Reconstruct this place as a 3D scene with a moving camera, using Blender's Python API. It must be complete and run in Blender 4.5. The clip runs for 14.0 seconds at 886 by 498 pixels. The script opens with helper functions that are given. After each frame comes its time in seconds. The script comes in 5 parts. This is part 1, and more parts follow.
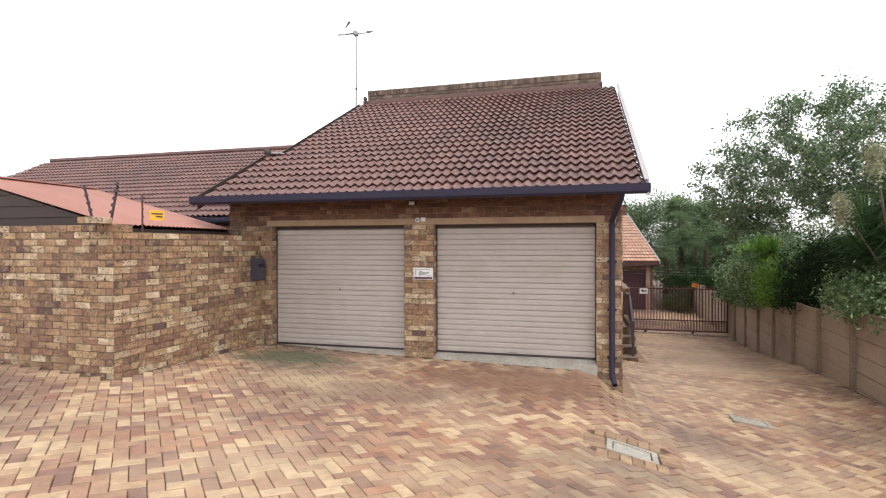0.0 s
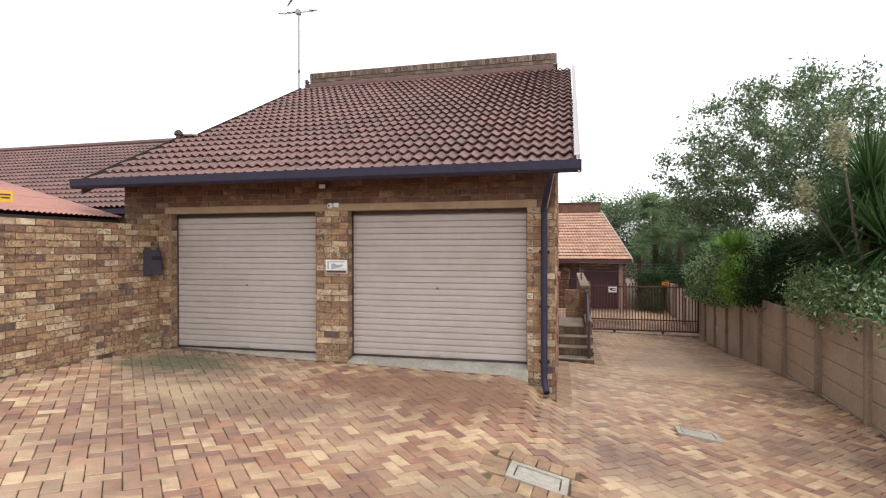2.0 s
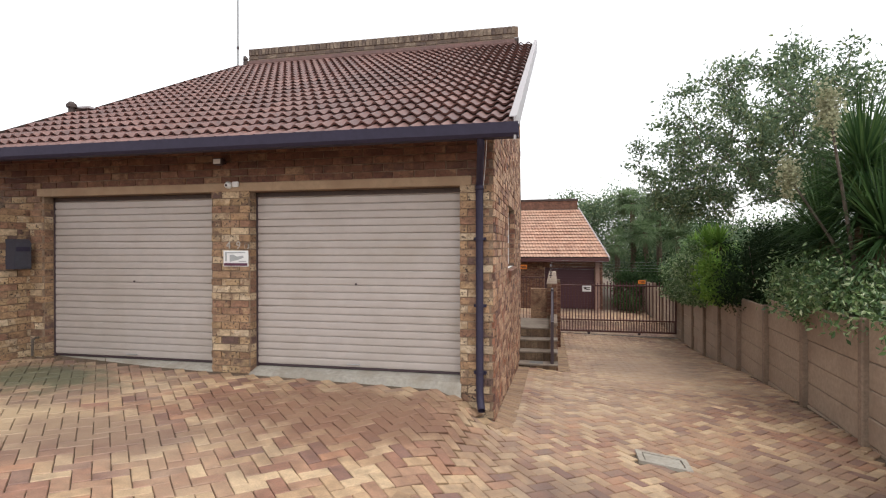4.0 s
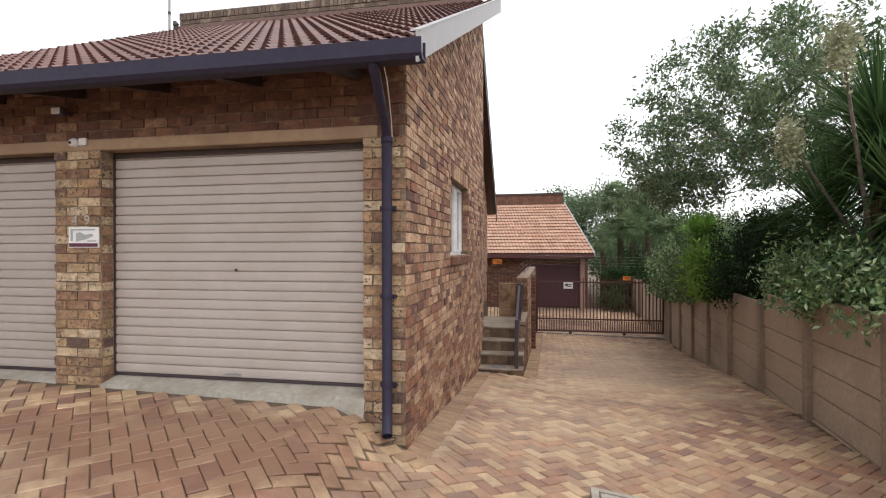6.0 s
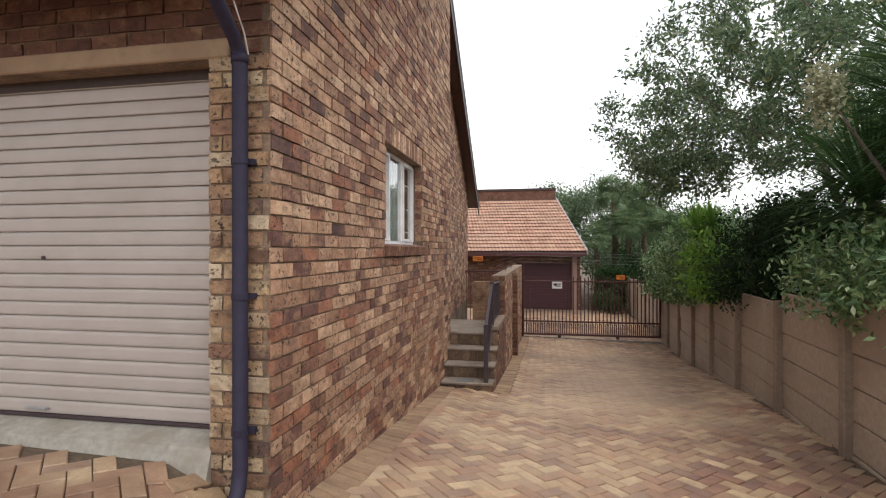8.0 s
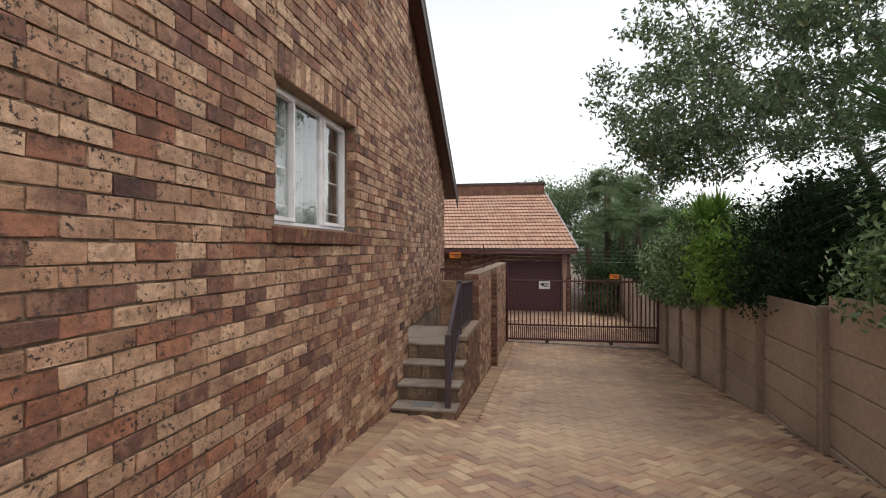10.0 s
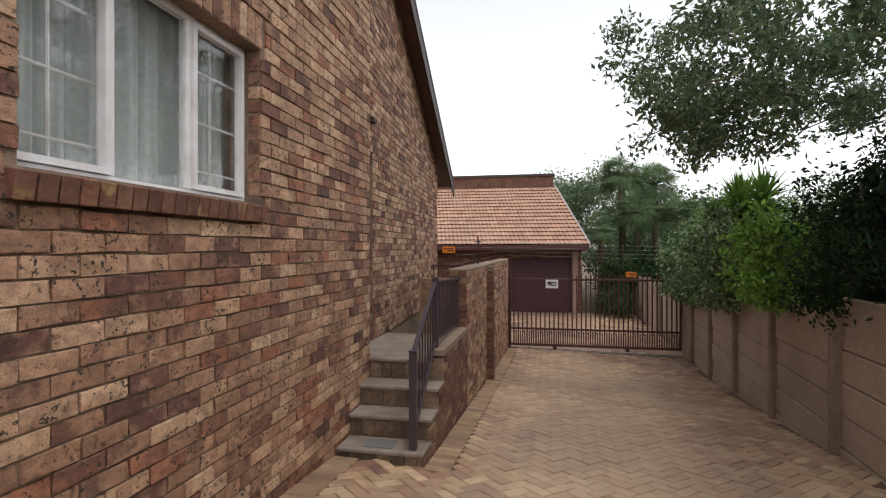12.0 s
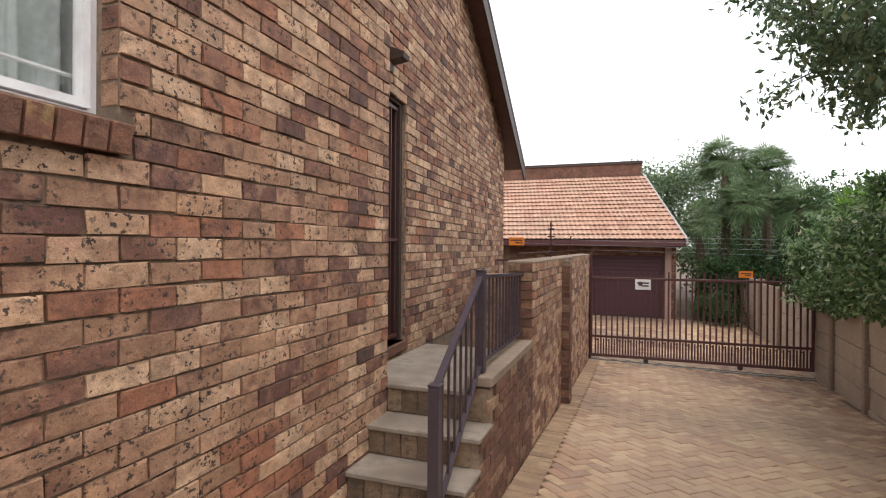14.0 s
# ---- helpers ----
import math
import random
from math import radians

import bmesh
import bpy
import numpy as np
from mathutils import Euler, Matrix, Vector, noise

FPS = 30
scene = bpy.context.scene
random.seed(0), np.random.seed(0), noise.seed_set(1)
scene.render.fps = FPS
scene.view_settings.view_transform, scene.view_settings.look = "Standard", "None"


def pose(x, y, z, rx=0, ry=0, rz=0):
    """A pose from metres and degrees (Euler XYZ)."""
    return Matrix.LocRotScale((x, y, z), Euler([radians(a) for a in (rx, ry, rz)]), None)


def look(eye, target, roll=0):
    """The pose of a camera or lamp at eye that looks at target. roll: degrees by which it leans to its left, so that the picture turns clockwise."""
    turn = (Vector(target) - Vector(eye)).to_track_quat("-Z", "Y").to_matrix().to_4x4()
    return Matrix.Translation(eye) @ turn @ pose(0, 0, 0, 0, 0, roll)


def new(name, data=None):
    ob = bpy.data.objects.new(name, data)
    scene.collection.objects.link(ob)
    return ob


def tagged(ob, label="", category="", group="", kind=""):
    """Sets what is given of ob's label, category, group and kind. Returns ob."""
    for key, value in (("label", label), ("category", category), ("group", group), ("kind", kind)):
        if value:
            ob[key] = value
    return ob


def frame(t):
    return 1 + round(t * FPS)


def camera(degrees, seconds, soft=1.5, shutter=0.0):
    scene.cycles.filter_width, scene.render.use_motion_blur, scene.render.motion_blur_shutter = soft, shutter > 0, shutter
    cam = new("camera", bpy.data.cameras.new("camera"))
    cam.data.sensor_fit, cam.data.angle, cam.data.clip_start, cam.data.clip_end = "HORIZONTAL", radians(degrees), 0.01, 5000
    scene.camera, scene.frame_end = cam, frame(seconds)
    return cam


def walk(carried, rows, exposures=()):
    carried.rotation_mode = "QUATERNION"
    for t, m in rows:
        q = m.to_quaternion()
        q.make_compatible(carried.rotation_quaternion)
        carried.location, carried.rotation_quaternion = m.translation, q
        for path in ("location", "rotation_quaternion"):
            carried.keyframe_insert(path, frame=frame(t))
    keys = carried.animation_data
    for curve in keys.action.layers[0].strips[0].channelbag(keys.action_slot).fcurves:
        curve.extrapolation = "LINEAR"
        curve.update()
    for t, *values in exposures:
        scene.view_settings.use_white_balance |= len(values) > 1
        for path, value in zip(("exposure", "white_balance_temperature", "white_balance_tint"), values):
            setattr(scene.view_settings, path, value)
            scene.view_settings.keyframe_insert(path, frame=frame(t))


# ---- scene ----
cam = camera(80.3, 14.0, soft=1.15)
PATH = [
    (0, (-0.176, 1.021, 1.694), (-0.69, 2.954, 1.682), -0.1),
    (0.5, (0.049, 1.314, 1.665), (-0.453, 3.25, 1.653), -0.1),
    (1, (0.246, 1.607, 1.608), (-0.239, 3.548, 1.597), -0.1),
    (1.5, (0.418, 1.906, 1.55), (-0.059, 3.848, 1.541), -0.1),
    (2, (0.542, 2.21, 1.527), (0.075, 4.155, 1.519), -0.1),
    (2.5, (0.687, 2.512, 1.489), (0.228, 4.458, 1.481), -0.1),
    (3, (0.793, 2.83, 1.453), (0.351, 4.781, 1.447), -0.1),
    (5.5, (1.352, 4.645, 1.202), (0.957, 6.606, 1.199), -0.15),
    (6, (1.476, 5.003, 1.142), (1.084, 6.965, 1.141), -0.15),
    (6.5, (1.557, 5.377, 1.107), (1.167, 7.338, 1.107), -0.15),
    (7, (1.645, 5.739, 1.071), (1.256, 7.7, 1.072), -0.15),
    (9.5, (1.912, 7.705, 0.929), (1.549, 9.672, 0.931), 0.0),
    (10, (1.948, 8.111, 0.902), (1.593, 10.079, 0.903), 0.0),
    (10.5, (2.002, 8.525, 0.866), (1.649, 10.494, 0.868), 0.0),
    (11, (2.03, 8.927, 0.837), (1.679, 10.896, 0.839), 0.0),
    (11.5, (2.058, 9.307, 0.806), (1.695, 11.274, 0.807), 0.0),
    (12, (2.056, 9.713, 0.786), (1.661, 11.674, 0.784), 0.0),
    (12.5, (2.063, 10.117, 0.742), (1.633, 12.07, 0.74), 0.2),
    (13, (2.039, 10.536, 0.71), (1.534, 12.471, 0.709), 0.2),
    (13.5, (1.976, 10.962, 0.682), (1.393, 12.875, 0.678), 0.4),
    (14, (1.907, 11.385, 0.651), (1.231, 13.267, 0.644), 0.4),
]
EXPOSURES = [(0, 1.38), (3, 1.29), (6.5, 1.2), (9.5, 1.0), (11.0, 0.88), (12.5, 1.0), (14, 1.48)]
walk(cam, [(t, look(eye, target, roll)) for t, eye, target, roll in PATH], EXPOSURES)

# ---- light: bright overcast day ----
world = bpy.data.worlds.new("sky")
scene.world = world
world.use_nodes = True
wn, wl = world.node_tree.nodes, world.node_tree.links
sky = wn.new("ShaderNodeTexSky")
sky.sky_type, sky.sun_disc = "NISHITA", False
sky.sun_elevation, sky.sun_rotation = radians(68), radians(126)
sky.air_density, sky.dust_density, sky.ozone_density = 1.0, 1.2, 1.0
haze = wn.new("ShaderNodeHueSaturation")
haze.inputs["Saturation"].default_value = 0.12
wl.new(sky.outputs[0], haze.inputs["Color"])
wl.new(haze.outputs[0], wn["Background"].inputs[0])
wn["Background"].inputs[1].default_value = 0.15
sun = new("sun", bpy.data.lights.new("sun", "SUN"))
sun.data.energy, sun.data.angle, sun.data.color = 0.4, radians(40), (1.0, 0.95, 0.88)
sun.matrix_world = look((0, 0, 0), (-0.30, 0.22, -0.93))


# ---- small tools ----
BASE = {}


class Geo:
    """Vertices and faces of one mesh, gathered piece by piece."""

    def __init__(self):
        self.v, self.f, self.smooth = [], [], False

    def add(self, verts, faces):
        n = len(self.v)
        self.v.extend(verts)
        self.f.extend(tuple(i + n for i in f) for f in faces)
        return self

    def box(self, x0, x1, y0, y1, z0, z1, m=None, bevel=0.0):
        """A box, its upright and level edges cut back by bevel."""
        if bevel <= 0:
            v = [Vector((x, y, z)) for x in (x0, x1) for y in (y0, y1) for z in (z0, z1)]
            f = [(0, 1, 3, 2), (4, 6, 7, 5), (0, 4, 5, 1), (2, 3, 7, 6), (0, 2, 6, 4), (1, 5, 7, 3)]
        else:
            b = bevel
            v, f = [], []
            ring = [(x0 + b, y0), (x1 - b, y0), (x1, y0 + b), (x1, y1 - b), (x1 - b, y1), (x0 + b, y1), (x0, y1 - b), (x0, y0 + b)]
            cx, cy = (x0 + x1) / 2, (y0 + y1) / 2
            sx, sy = 1 - 2 * b / (x1 - x0), 1 - 2 * b / (y1 - y0)
            for z, s in ((z0, True), (z0 + b, False), (z1 - b, False), (z1, True)):
                v += [Vector((cx + (x - cx) * sx, cy + (y - cy) * sy, z)) if s else Vector((x, y, z)) for x, y in ring]
            for k in range(3):
                f += [(8 * k + i, 8 * k + (i + 1) % 8, 8 * k + 8 + (i + 1) % 8, 8 * k + 8 + i) for i in range(8)]
            f += [tuple(range(7, -1, -1)), tuple(range(24, 32))]
        if m is not None:
            v = [m @ p for p in v]
            if m.determinant() < 0:
                f = [q[::-1] for q in f]
        return self.add(v, f)

    def tube(self, pts, r, n=8, close=True):
        """A round bar along points; r is one radius or one for each point."""
        pts = [Vector(p) for p in pts]
        rs = r if isinstance(r, (list, tuple)) else [r] * len(pts)
        v, f = [], []
        side = None
        for i, p in enumerate(pts):
            d = (pts[min(i + 1, len(pts) - 1)] - pts[max(i - 1, 0)]).normalized()
            if side is None:
                side = d.orthogonal().normalized()
            side = (side - d * side.dot(d)).normalized()
            up = d.cross(side)
            v += [p + (side * math.cos(2 * math.pi * k / n) + up * math.sin(2 * math.pi * k / n)) * rs[i] for k in range(n)]
        for i in range(len(pts) - 1):
            f += [(i * n + k, i * n + (k + 1) % n, (i + 1) * n + (k + 1) % n, (i + 1) * n + k) for k in range(n)]
        if close:
            f += [tuple(range(n - 1, -1, -1)), tuple(range((len(pts) - 1) * n, len(pts) * n))]
        return self.add(v, f)

    def prism(self, pts, along):
        """A flat outline of points, drawn out by the vector along."""
        pts, along = [Vector(p) for p in pts], Vector(along)
        n = len(pts)
        f = [tuple(range(n - 1, -1, -1)), tuple(range(n, 2 * n))]
        f += [(i, (i + 1) % n, n + (i + 1) % n, n + i) for i in range(n)]
        return self.add(pts + [p + along for p in pts], f)

    def mesh(self, name, material, smooth=False, weld=False):
        me = bpy.data.meshes.new(name)
        me.from_pydata([tuple(p) for p in self.v], [], self.f)
        if weld:
            bm = bmesh.new()
            bm.from_mesh(me)
            bmesh.ops.remove_doubles(bm, verts=bm.verts, dist=0.0005)
            bm.to_mesh(me)
            bm.free()
        me.materials.append(material)
        if smooth:
            me.polygons.foreach_set("use_smooth", [True] * len(me.polygons))
        me.update()
        return me


def fix(ob, parent, m=None):
    """Hangs ob under parent, at the world pose m."""
    m = m or Matrix()
    ob.parent = parent
    ob.matrix_parent_inverse = BASE[parent].inverted()
    ob.matrix_basis = m
    BASE[ob] = m
    return ob


def thing(name, x, y, z, label, category, group="", kind=""):
    ob = new(name)
    ob.empty_display_size = 0.1
    BASE[ob] = Matrix.Translation((x, y, z))
    ob.matrix_basis = BASE[ob]
    return tagged(ob, label, category, group, kind)


def part(name, geo, material, parent, label="", smooth=False, kind="", weld=False):
    ob = new(name, geo.mesh(name, material, smooth, weld))
    fix(ob, parent)
    return tagged(ob, label, kind=kind)


def solo(name, geo, material, label, category, group="", kind="", smooth=False):
    ob = new(name, geo.mesh(name, material, smooth))
    BASE[ob] = Matrix()
    return tagged(ob, label, category, group, kind)


def raw_mesh(name, verts, faces, material, smooth=False):
    """A mesh from whole arrays: verts (n, 3), faces (m, k)."""
    me = bpy.data.meshes.new(name)
    verts, faces = np.asarray(verts, np.float32), np.asarray(faces, np.int32)
    k = faces.shape[1]
    me.vertices.add(len(verts))
    me.vertices.foreach_set("co", verts.ravel())
    me.loops.add(faces.size)
    me.loops.foreach_set("vertex_index", faces.ravel())
    me.polygons.add(len(faces))
    me.polygons.foreach_set("loop_start", np.arange(0, faces.size, k, dtype=np.int32))
    me.materials.append(material)
    me.update(calc_edges=True)
    me.validate()
    me.polygons.foreach_set("use_smooth", [smooth] * len(me.polygons))
    return me


# ---- materials ----
def nodes_of(name):
    m = bpy.data.materials.new(name)
    m.use_nodes = True
    return m, m.node_tree.nodes, m.node_tree.links, m.node_tree.nodes["Principled BSDF"]


def noise_node(ns, ls, scale, detail=4.0, rough=0.6, stretch=None, offset=None):
    geo = ns.new("ShaderNodeNewGeometry")
    mp = ns.new("ShaderNodeMapping")
    ls.new(geo.outputs["Position"], mp.inputs["Vector"])
    if stretch:
        mp.inputs["Scale"].default_value = stretch
    if offset is not None:
        ls.new(offset, mp.inputs["Location"])
    nz = ns.new("ShaderNodeTexNoise")
    nz.inputs["Scale"].default_value, nz.inputs["Detail"].default_value, nz.inputs["Roughness"].default_value = scale, detail, rough
    ls.new(mp.outputs[0], nz.inputs["Vector"])
    return nz.outputs["Fac"]


def ramp(ns, ls, fac, stops, hard=False):
    r = ns.new("ShaderNodeValToRGB")
    r.color_ramp.interpolation = "CONSTANT" if hard else "LINEAR"
    el = r.color_ramp.elements
    while len(el) < len(stops):
        el.new(0.5)
    for e, (p, c) in zip(el, stops):
        e.position = p
        e.color = (*c, 1) if isinstance(c, tuple) else (c, c, c, 1)
    ls.new(fac, r.inputs[0])
    return r.outputs[0]


def mixc(ns, ls, fac, a, b, kind="MIX"):
    m = ns.new("ShaderNodeMix")
    m.data_type, m.blend_type = "RGBA", kind
    for sock, val in ((m.inputs[0], fac), (m.inputs[6], a), (m.inputs[7], b)):
        if isinstance(val, (int, float)):
            sock.default_value = val
        elif isinstance(val, tuple):
            sock.default_value = (*val, 1)
        else:
            ls.new(val, sock)
    return m.outputs[2]


def bump(ns, ls, fac, strength, dist, out):
    b = ns.new("ShaderNodeBump")
    b.inputs["Strength"].default_value, b.inputs["Distance"].default_value = strength, dist
    ls.new(fac, b.inputs["Height"])
    ls.new(b.outputs[0], out.inputs["Normal"])


def lucky(ns, ls):
    """A number from 0 to 1 for each piece, whether it is an object or an island of a joined mesh."""
    oi, ge, ad, fr = ns.new("ShaderNodeObjectInfo"), ns.new("ShaderNodeNewGeometry"), ns.new("ShaderNodeMath"), ns.new("ShaderNodeMath")
    ad.operation, fr.operation = "ADD", "FRACT"
    ls.new(oi.outputs["Random"], ad.inputs[0])
    ls.new(ge.outputs["Random Per Island"], ad.inputs[1])
    ls.new(ad.outputs[0], fr.inputs[0])
    return fr.outputs[0]


def scaled(ns, ls, val, k, add=0.0):
    m = ns.new("ShaderNodeMath")
    m.operation = "MULTIPLY_ADD"
    ls.new(val, m.inputs[0])
    m.inputs[1].default_value, m.inputs[2].default_value = k, add
    return m.outputs[0]


def brick_material(name, tones, spots=0.5, rough=0.85):
    """Fired clay: a tone for each brick, cloudy within it, with burnt specks."""
    m, ns, ls, bs = nodes_of(name)
    r = lucky(ns, ls)
    base = ramp(ns, ls, r, tones, True)
    shift = scaled(ns, ls, r, 37.0)
    cloud = noise_node(ns, ls, 7.0, 3, 0.6, offset=shift)
    other = ramp(ns, ls, scaled(ns, ls, r, -1.0, 1.0), tones, True)
    c = mixc(ns, ls, ramp(ns, ls, cloud, [(0.5, 0.0), (0.6, 0.7)]), base, other)
    speck = noise_node(ns, ls, 36.0, 3, 0.65, stretch=(1, 1, 1.2), offset=shift)
    amount = ramp(ns, ls, noise_node(ns, ls, 5.0, 2, 0.5, offset=shift), [(0.36, 0.0), (0.55, spots)])
    dots = mixc(ns, ls, 1.0, ramp(ns, ls, speck, [(0.565, 0.0), (0.61, 1.0)]), amount, "MULTIPLY")
    c = mixc(ns, ls, dots, c, (0.06, 0.04, 0.032))
    burnt = noise_node(ns, ls, 3.2, 2, 0.5, offset=shift)
    c = mixc(ns, ls, 0.55, c, ramp(ns, ls, burnt, [(0.35, (0.52, 0.47, 0.46)), (0.62, (1.18, 1.18, 1.16))]), "MULTIPLY")
    fine = noise_node(ns, ls, 160.0, 3, 0.7)
    c = mixc(ns, ls, 0.5, c, ramp(ns, ls, fine, [(0.3, 0.5), (0.7, 1.45)]), "MULTIPLY")
    c = mixc(ns, ls, 0.7, c, ramp(ns, ls, noise_node(ns, ls, 16.0, 3, 0.6, stretch=(1, 1, 1.6), offset=shift), [(0.3, 0.6), (0.7, 1.35)]), "MULTIPLY")
    ls.new(c, bs.inputs["Base Color"])
    bs.inputs["Roughness"].default_value = rough
    bump(ns, ls, noise_node(ns, ls, 38.0, 5, 0.7), 1.0, 0.009, bs)
    return m


def plain_material(name, colour, rough=0.7, metal=0.0, grain=30.0, depth=0.18, relief=0.002, stain=None, stain_scale=1.5, spec=0.5):
    m, ns, ls, bs = nodes_of(name)
    a = tuple(min(1.0, k * (1 + depth)) for k in colour)
    b = tuple(k * (1 - depth) for k in colour)
    c = ramp(ns, ls, noise_node(ns, ls, grain, 5, 0.65), [(0.3, b), (0.7, a)])
    if stain:
        c = mixc(ns, ls, ramp(ns, ls, noise_node(ns, ls, stain_scale, 5, 0.6), [(0.45, 0.0), (0.68, 0.8)]), c, stain)
    ls.new(c, bs.inputs["Base Color"])
    bs.inputs["Roughness"].default_value, bs.inputs["Metallic"].default_value = rough, metal
    bs.inputs["Specular IOR Level"].default_value = spec
    if relief:
        bump(ns, ls, noise_node(ns, ls, grain * 2, 5, 0.7), 0.4, relief, bs)
    return m


def piece_material(name, tones, rough=0.8, relief=0.003, stain=(0.05, 0.035, 0.03), stain_scale=0.6, stain_top=0.6, grain=90.0, hard=False, pale=None):
    """Pieces (pavers, tiles), each with its own tone, and stains that run over all of them."""
    m, ns, ls, bs = nodes_of(name)
    r = lucky(ns, ls)
    c = ramp(ns, ls, r, tones, hard)
    cloud = noise_node(ns, ls, 9.0, 4, 0.65)
    c = mixc(ns, ls, 0.6, c, ramp(ns, ls, cloud, [(0.3, 0.5), (0.7, 1.42)]), "MULTIPLY")
    worn = noise_node(ns, ls, stain_scale * 1.7, 4, 0.6, stretch=(1, 1.3, 1))
    c = mixc(ns, ls, ramp(ns, ls, worn, [(0.45, 0.0), (0.72, 0.75)]), c, pale or mixc(ns, ls, 1.0, c, (1.15, 1.12, 1.08), "MULTIPLY"))
    big = noise_node(ns, ls, stain_scale, 5, 0.6)
    c = mixc(ns, ls, ramp(ns, ls, big, [(0.47, 0.0), (0.64, stain_top)]), c, stain)
    fine = noise_node(ns, ls, grain, 4, 0.7)
    c = mixc(ns, ls, 0.5, c, ramp(ns, ls, fine, [(0.3, 0.7), (0.7, 1.3)]), "MULTIPLY")
    ls.new(c, bs.inputs["Base Color"])
    ls.new(ramp(ns, ls, cloud, [(0.3, rough - 0.1), (0.7, min(1.0, rough + 0.08))]), bs.inputs["Roughness"])
    bump(ns, ls, fine, 0.45, relief, bs)
    return m


def patched(mat, spots):
    """Lays worn-edged patches (x, y, radius x, radius y, colour, strength) of grit or moss over a ground material."""
    ns, ls = mat.node_tree.nodes, mat.node_tree.links
    bs = ns["Principled BSDF"]
    c = bs.inputs["Base Color"].links[0].from_socket
    ragged = noise_node(ns, ls, 3.0, 5, 0.65)
    for x, y, rx, ry, colour, strength in spots:
        geo, mp, ln, ad = ns.new("ShaderNodeNewGeometry"), ns.new("ShaderNodeMapping"), ns.new("ShaderNodeVectorMath"), ns.new("ShaderNodeMath")
        mp.inputs["Location"].default_value, mp.inputs["Scale"].default_value = (-x / rx, -y / ry, 0), (1 / rx, 1 / ry, 0)
        ls.new(geo.outputs["Position"], mp.inputs["Vector"])
        ln.operation, ad.operation = "LENGTH", "ADD"
        ls.new(mp.outputs[0], ln.inputs[0])
        ls.new(ln.outputs["Value"], ad.inputs[0])
        ls.new(scaled(ns, ls, ragged, 1.6, -0.8), ad.inputs[1])
        c = mixc(ns, ls, ramp(ns, ls, ad.outputs[0], [(0.45, strength), (1.0, 0.0)]), c, colour)
    ls.new(c, bs.inputs["Base Color"])
    return mat


def leaf_material(name, tones, rough=0.6, shine=0.15):
    m, ns, ls, bs = nodes_of(name)
    c = ramp(ns, ls, lucky(ns, ls), tones)
    c = mixc(ns, ls, 0.6, c, ramp(ns, ls, noise_node(ns, ls, 1.6, 3, 0.6), [(0.3, 0.6), (0.7, 1.35)]), "MULTIPLY")
    ls.new(c, bs.inputs["Base Color"])
    bs.inputs["Roughness"].default_value, bs.inputs["Specular IOR Level"].default_value = rough, shine
    tr, mx, out = ns.new("ShaderNodeBsdfTranslucent"), ns.new("ShaderNodeMixShader"), ns["Material Output"]
    ls.new(c, tr.inputs["Color"])
    mx.inputs[0].default_value = 0.35
    ls.new(bs.outputs[0], mx.inputs[1])
    ls.new(tr.outputs[0], mx.inputs[2])
    ls.new(mx.outputs[0], out.inputs["Surface"])
    return m


BUFF = [(0.0, (0.404, 0.273, 0.154)), (0.18, (0.308, 0.19, 0.114)), (0.34, (0.212, 0.123, 0.079)), (0.46, (0.504, 0.377, 0.243)), (0.58, (0.382, 0.238, 0.133)), (0.72, (0.265, 0.144, 0.092)), (0.84, (0.134, 0.08, 0.065)), (0.91, (0.56, 0.44, 0.305))]
MIXED = [(0.0, (0.212, 0.1, 0.067)), (0.14, (0.331, 0.185, 0.115)), (0.28, (0.46, 0.275, 0.169)), (0.4, (0.407, 0.236, 0.151)), (0.52, (0.552, 0.359, 0.232)), (0.62, (0.509, 0.331, 0.215)), (0.72, (0.152, 0.071, 0.054)), (0.8, (0.388, 0.221, 0.133)), (0.9, (0.337, 0.143, 0.082)), (0.985, (0.111, 0.058, 0.047))]
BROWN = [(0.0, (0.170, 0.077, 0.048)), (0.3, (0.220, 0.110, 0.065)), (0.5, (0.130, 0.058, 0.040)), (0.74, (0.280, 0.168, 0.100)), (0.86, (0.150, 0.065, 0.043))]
brick_buff = brick_material("buff_brick", BUFF, 1.0)
brick_mixed = brick_material("mixed_brick", MIXED, 1.0)
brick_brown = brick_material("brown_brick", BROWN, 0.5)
brick_step = brick_material("dirty_step_brick", [(0.0, (0.16, 0.105, 0.066)), (0.4, (0.12, 0.08, 0.052)), (0.7, (0.20, 0.135, 0.085))], 0.6)
brick_sill = brick_material("sill_brick", [(0.0, (0.18, 0.08, 0.052)), (0.3, (0.24, 0.12, 0.075)), (0.6, (0.14, 0.066, 0.046)), (0.8, (0.22, 0.10, 0.06)), (0.92, (0.40, 0.27, 0.11))], 0.2)
mortar = plain_material("mortar", (0.25, 0.175, 0.12), 0.95, grain=45, depth=0.35, relief=0.004, stain=(0.09, 0.06, 0.045), stain_scale=2.5)
PAVE = [(0.0, (0.40, 0.262, 0.155)), (0.16, (0.32, 0.185, 0.118)), (0.32, (0.275, 0.142, 0.095)), (0.46, (0.50, 0.355, 0.22)), (0.6, (0.34, 0.20, 0.128)), (0.74, (0.215, 0.118, 0.09)), (0.84, (0.44, 0.30, 0.18)), (0.94, (0.36, 0.19, 0.115))]
paver_mat = piece_material("clay_paver", PAVE, 0.58, 0.004, (0.125, 0.078, 0.062), 0.36, 0.75, hard=True, pale=(0.46, 0.345, 0.225))
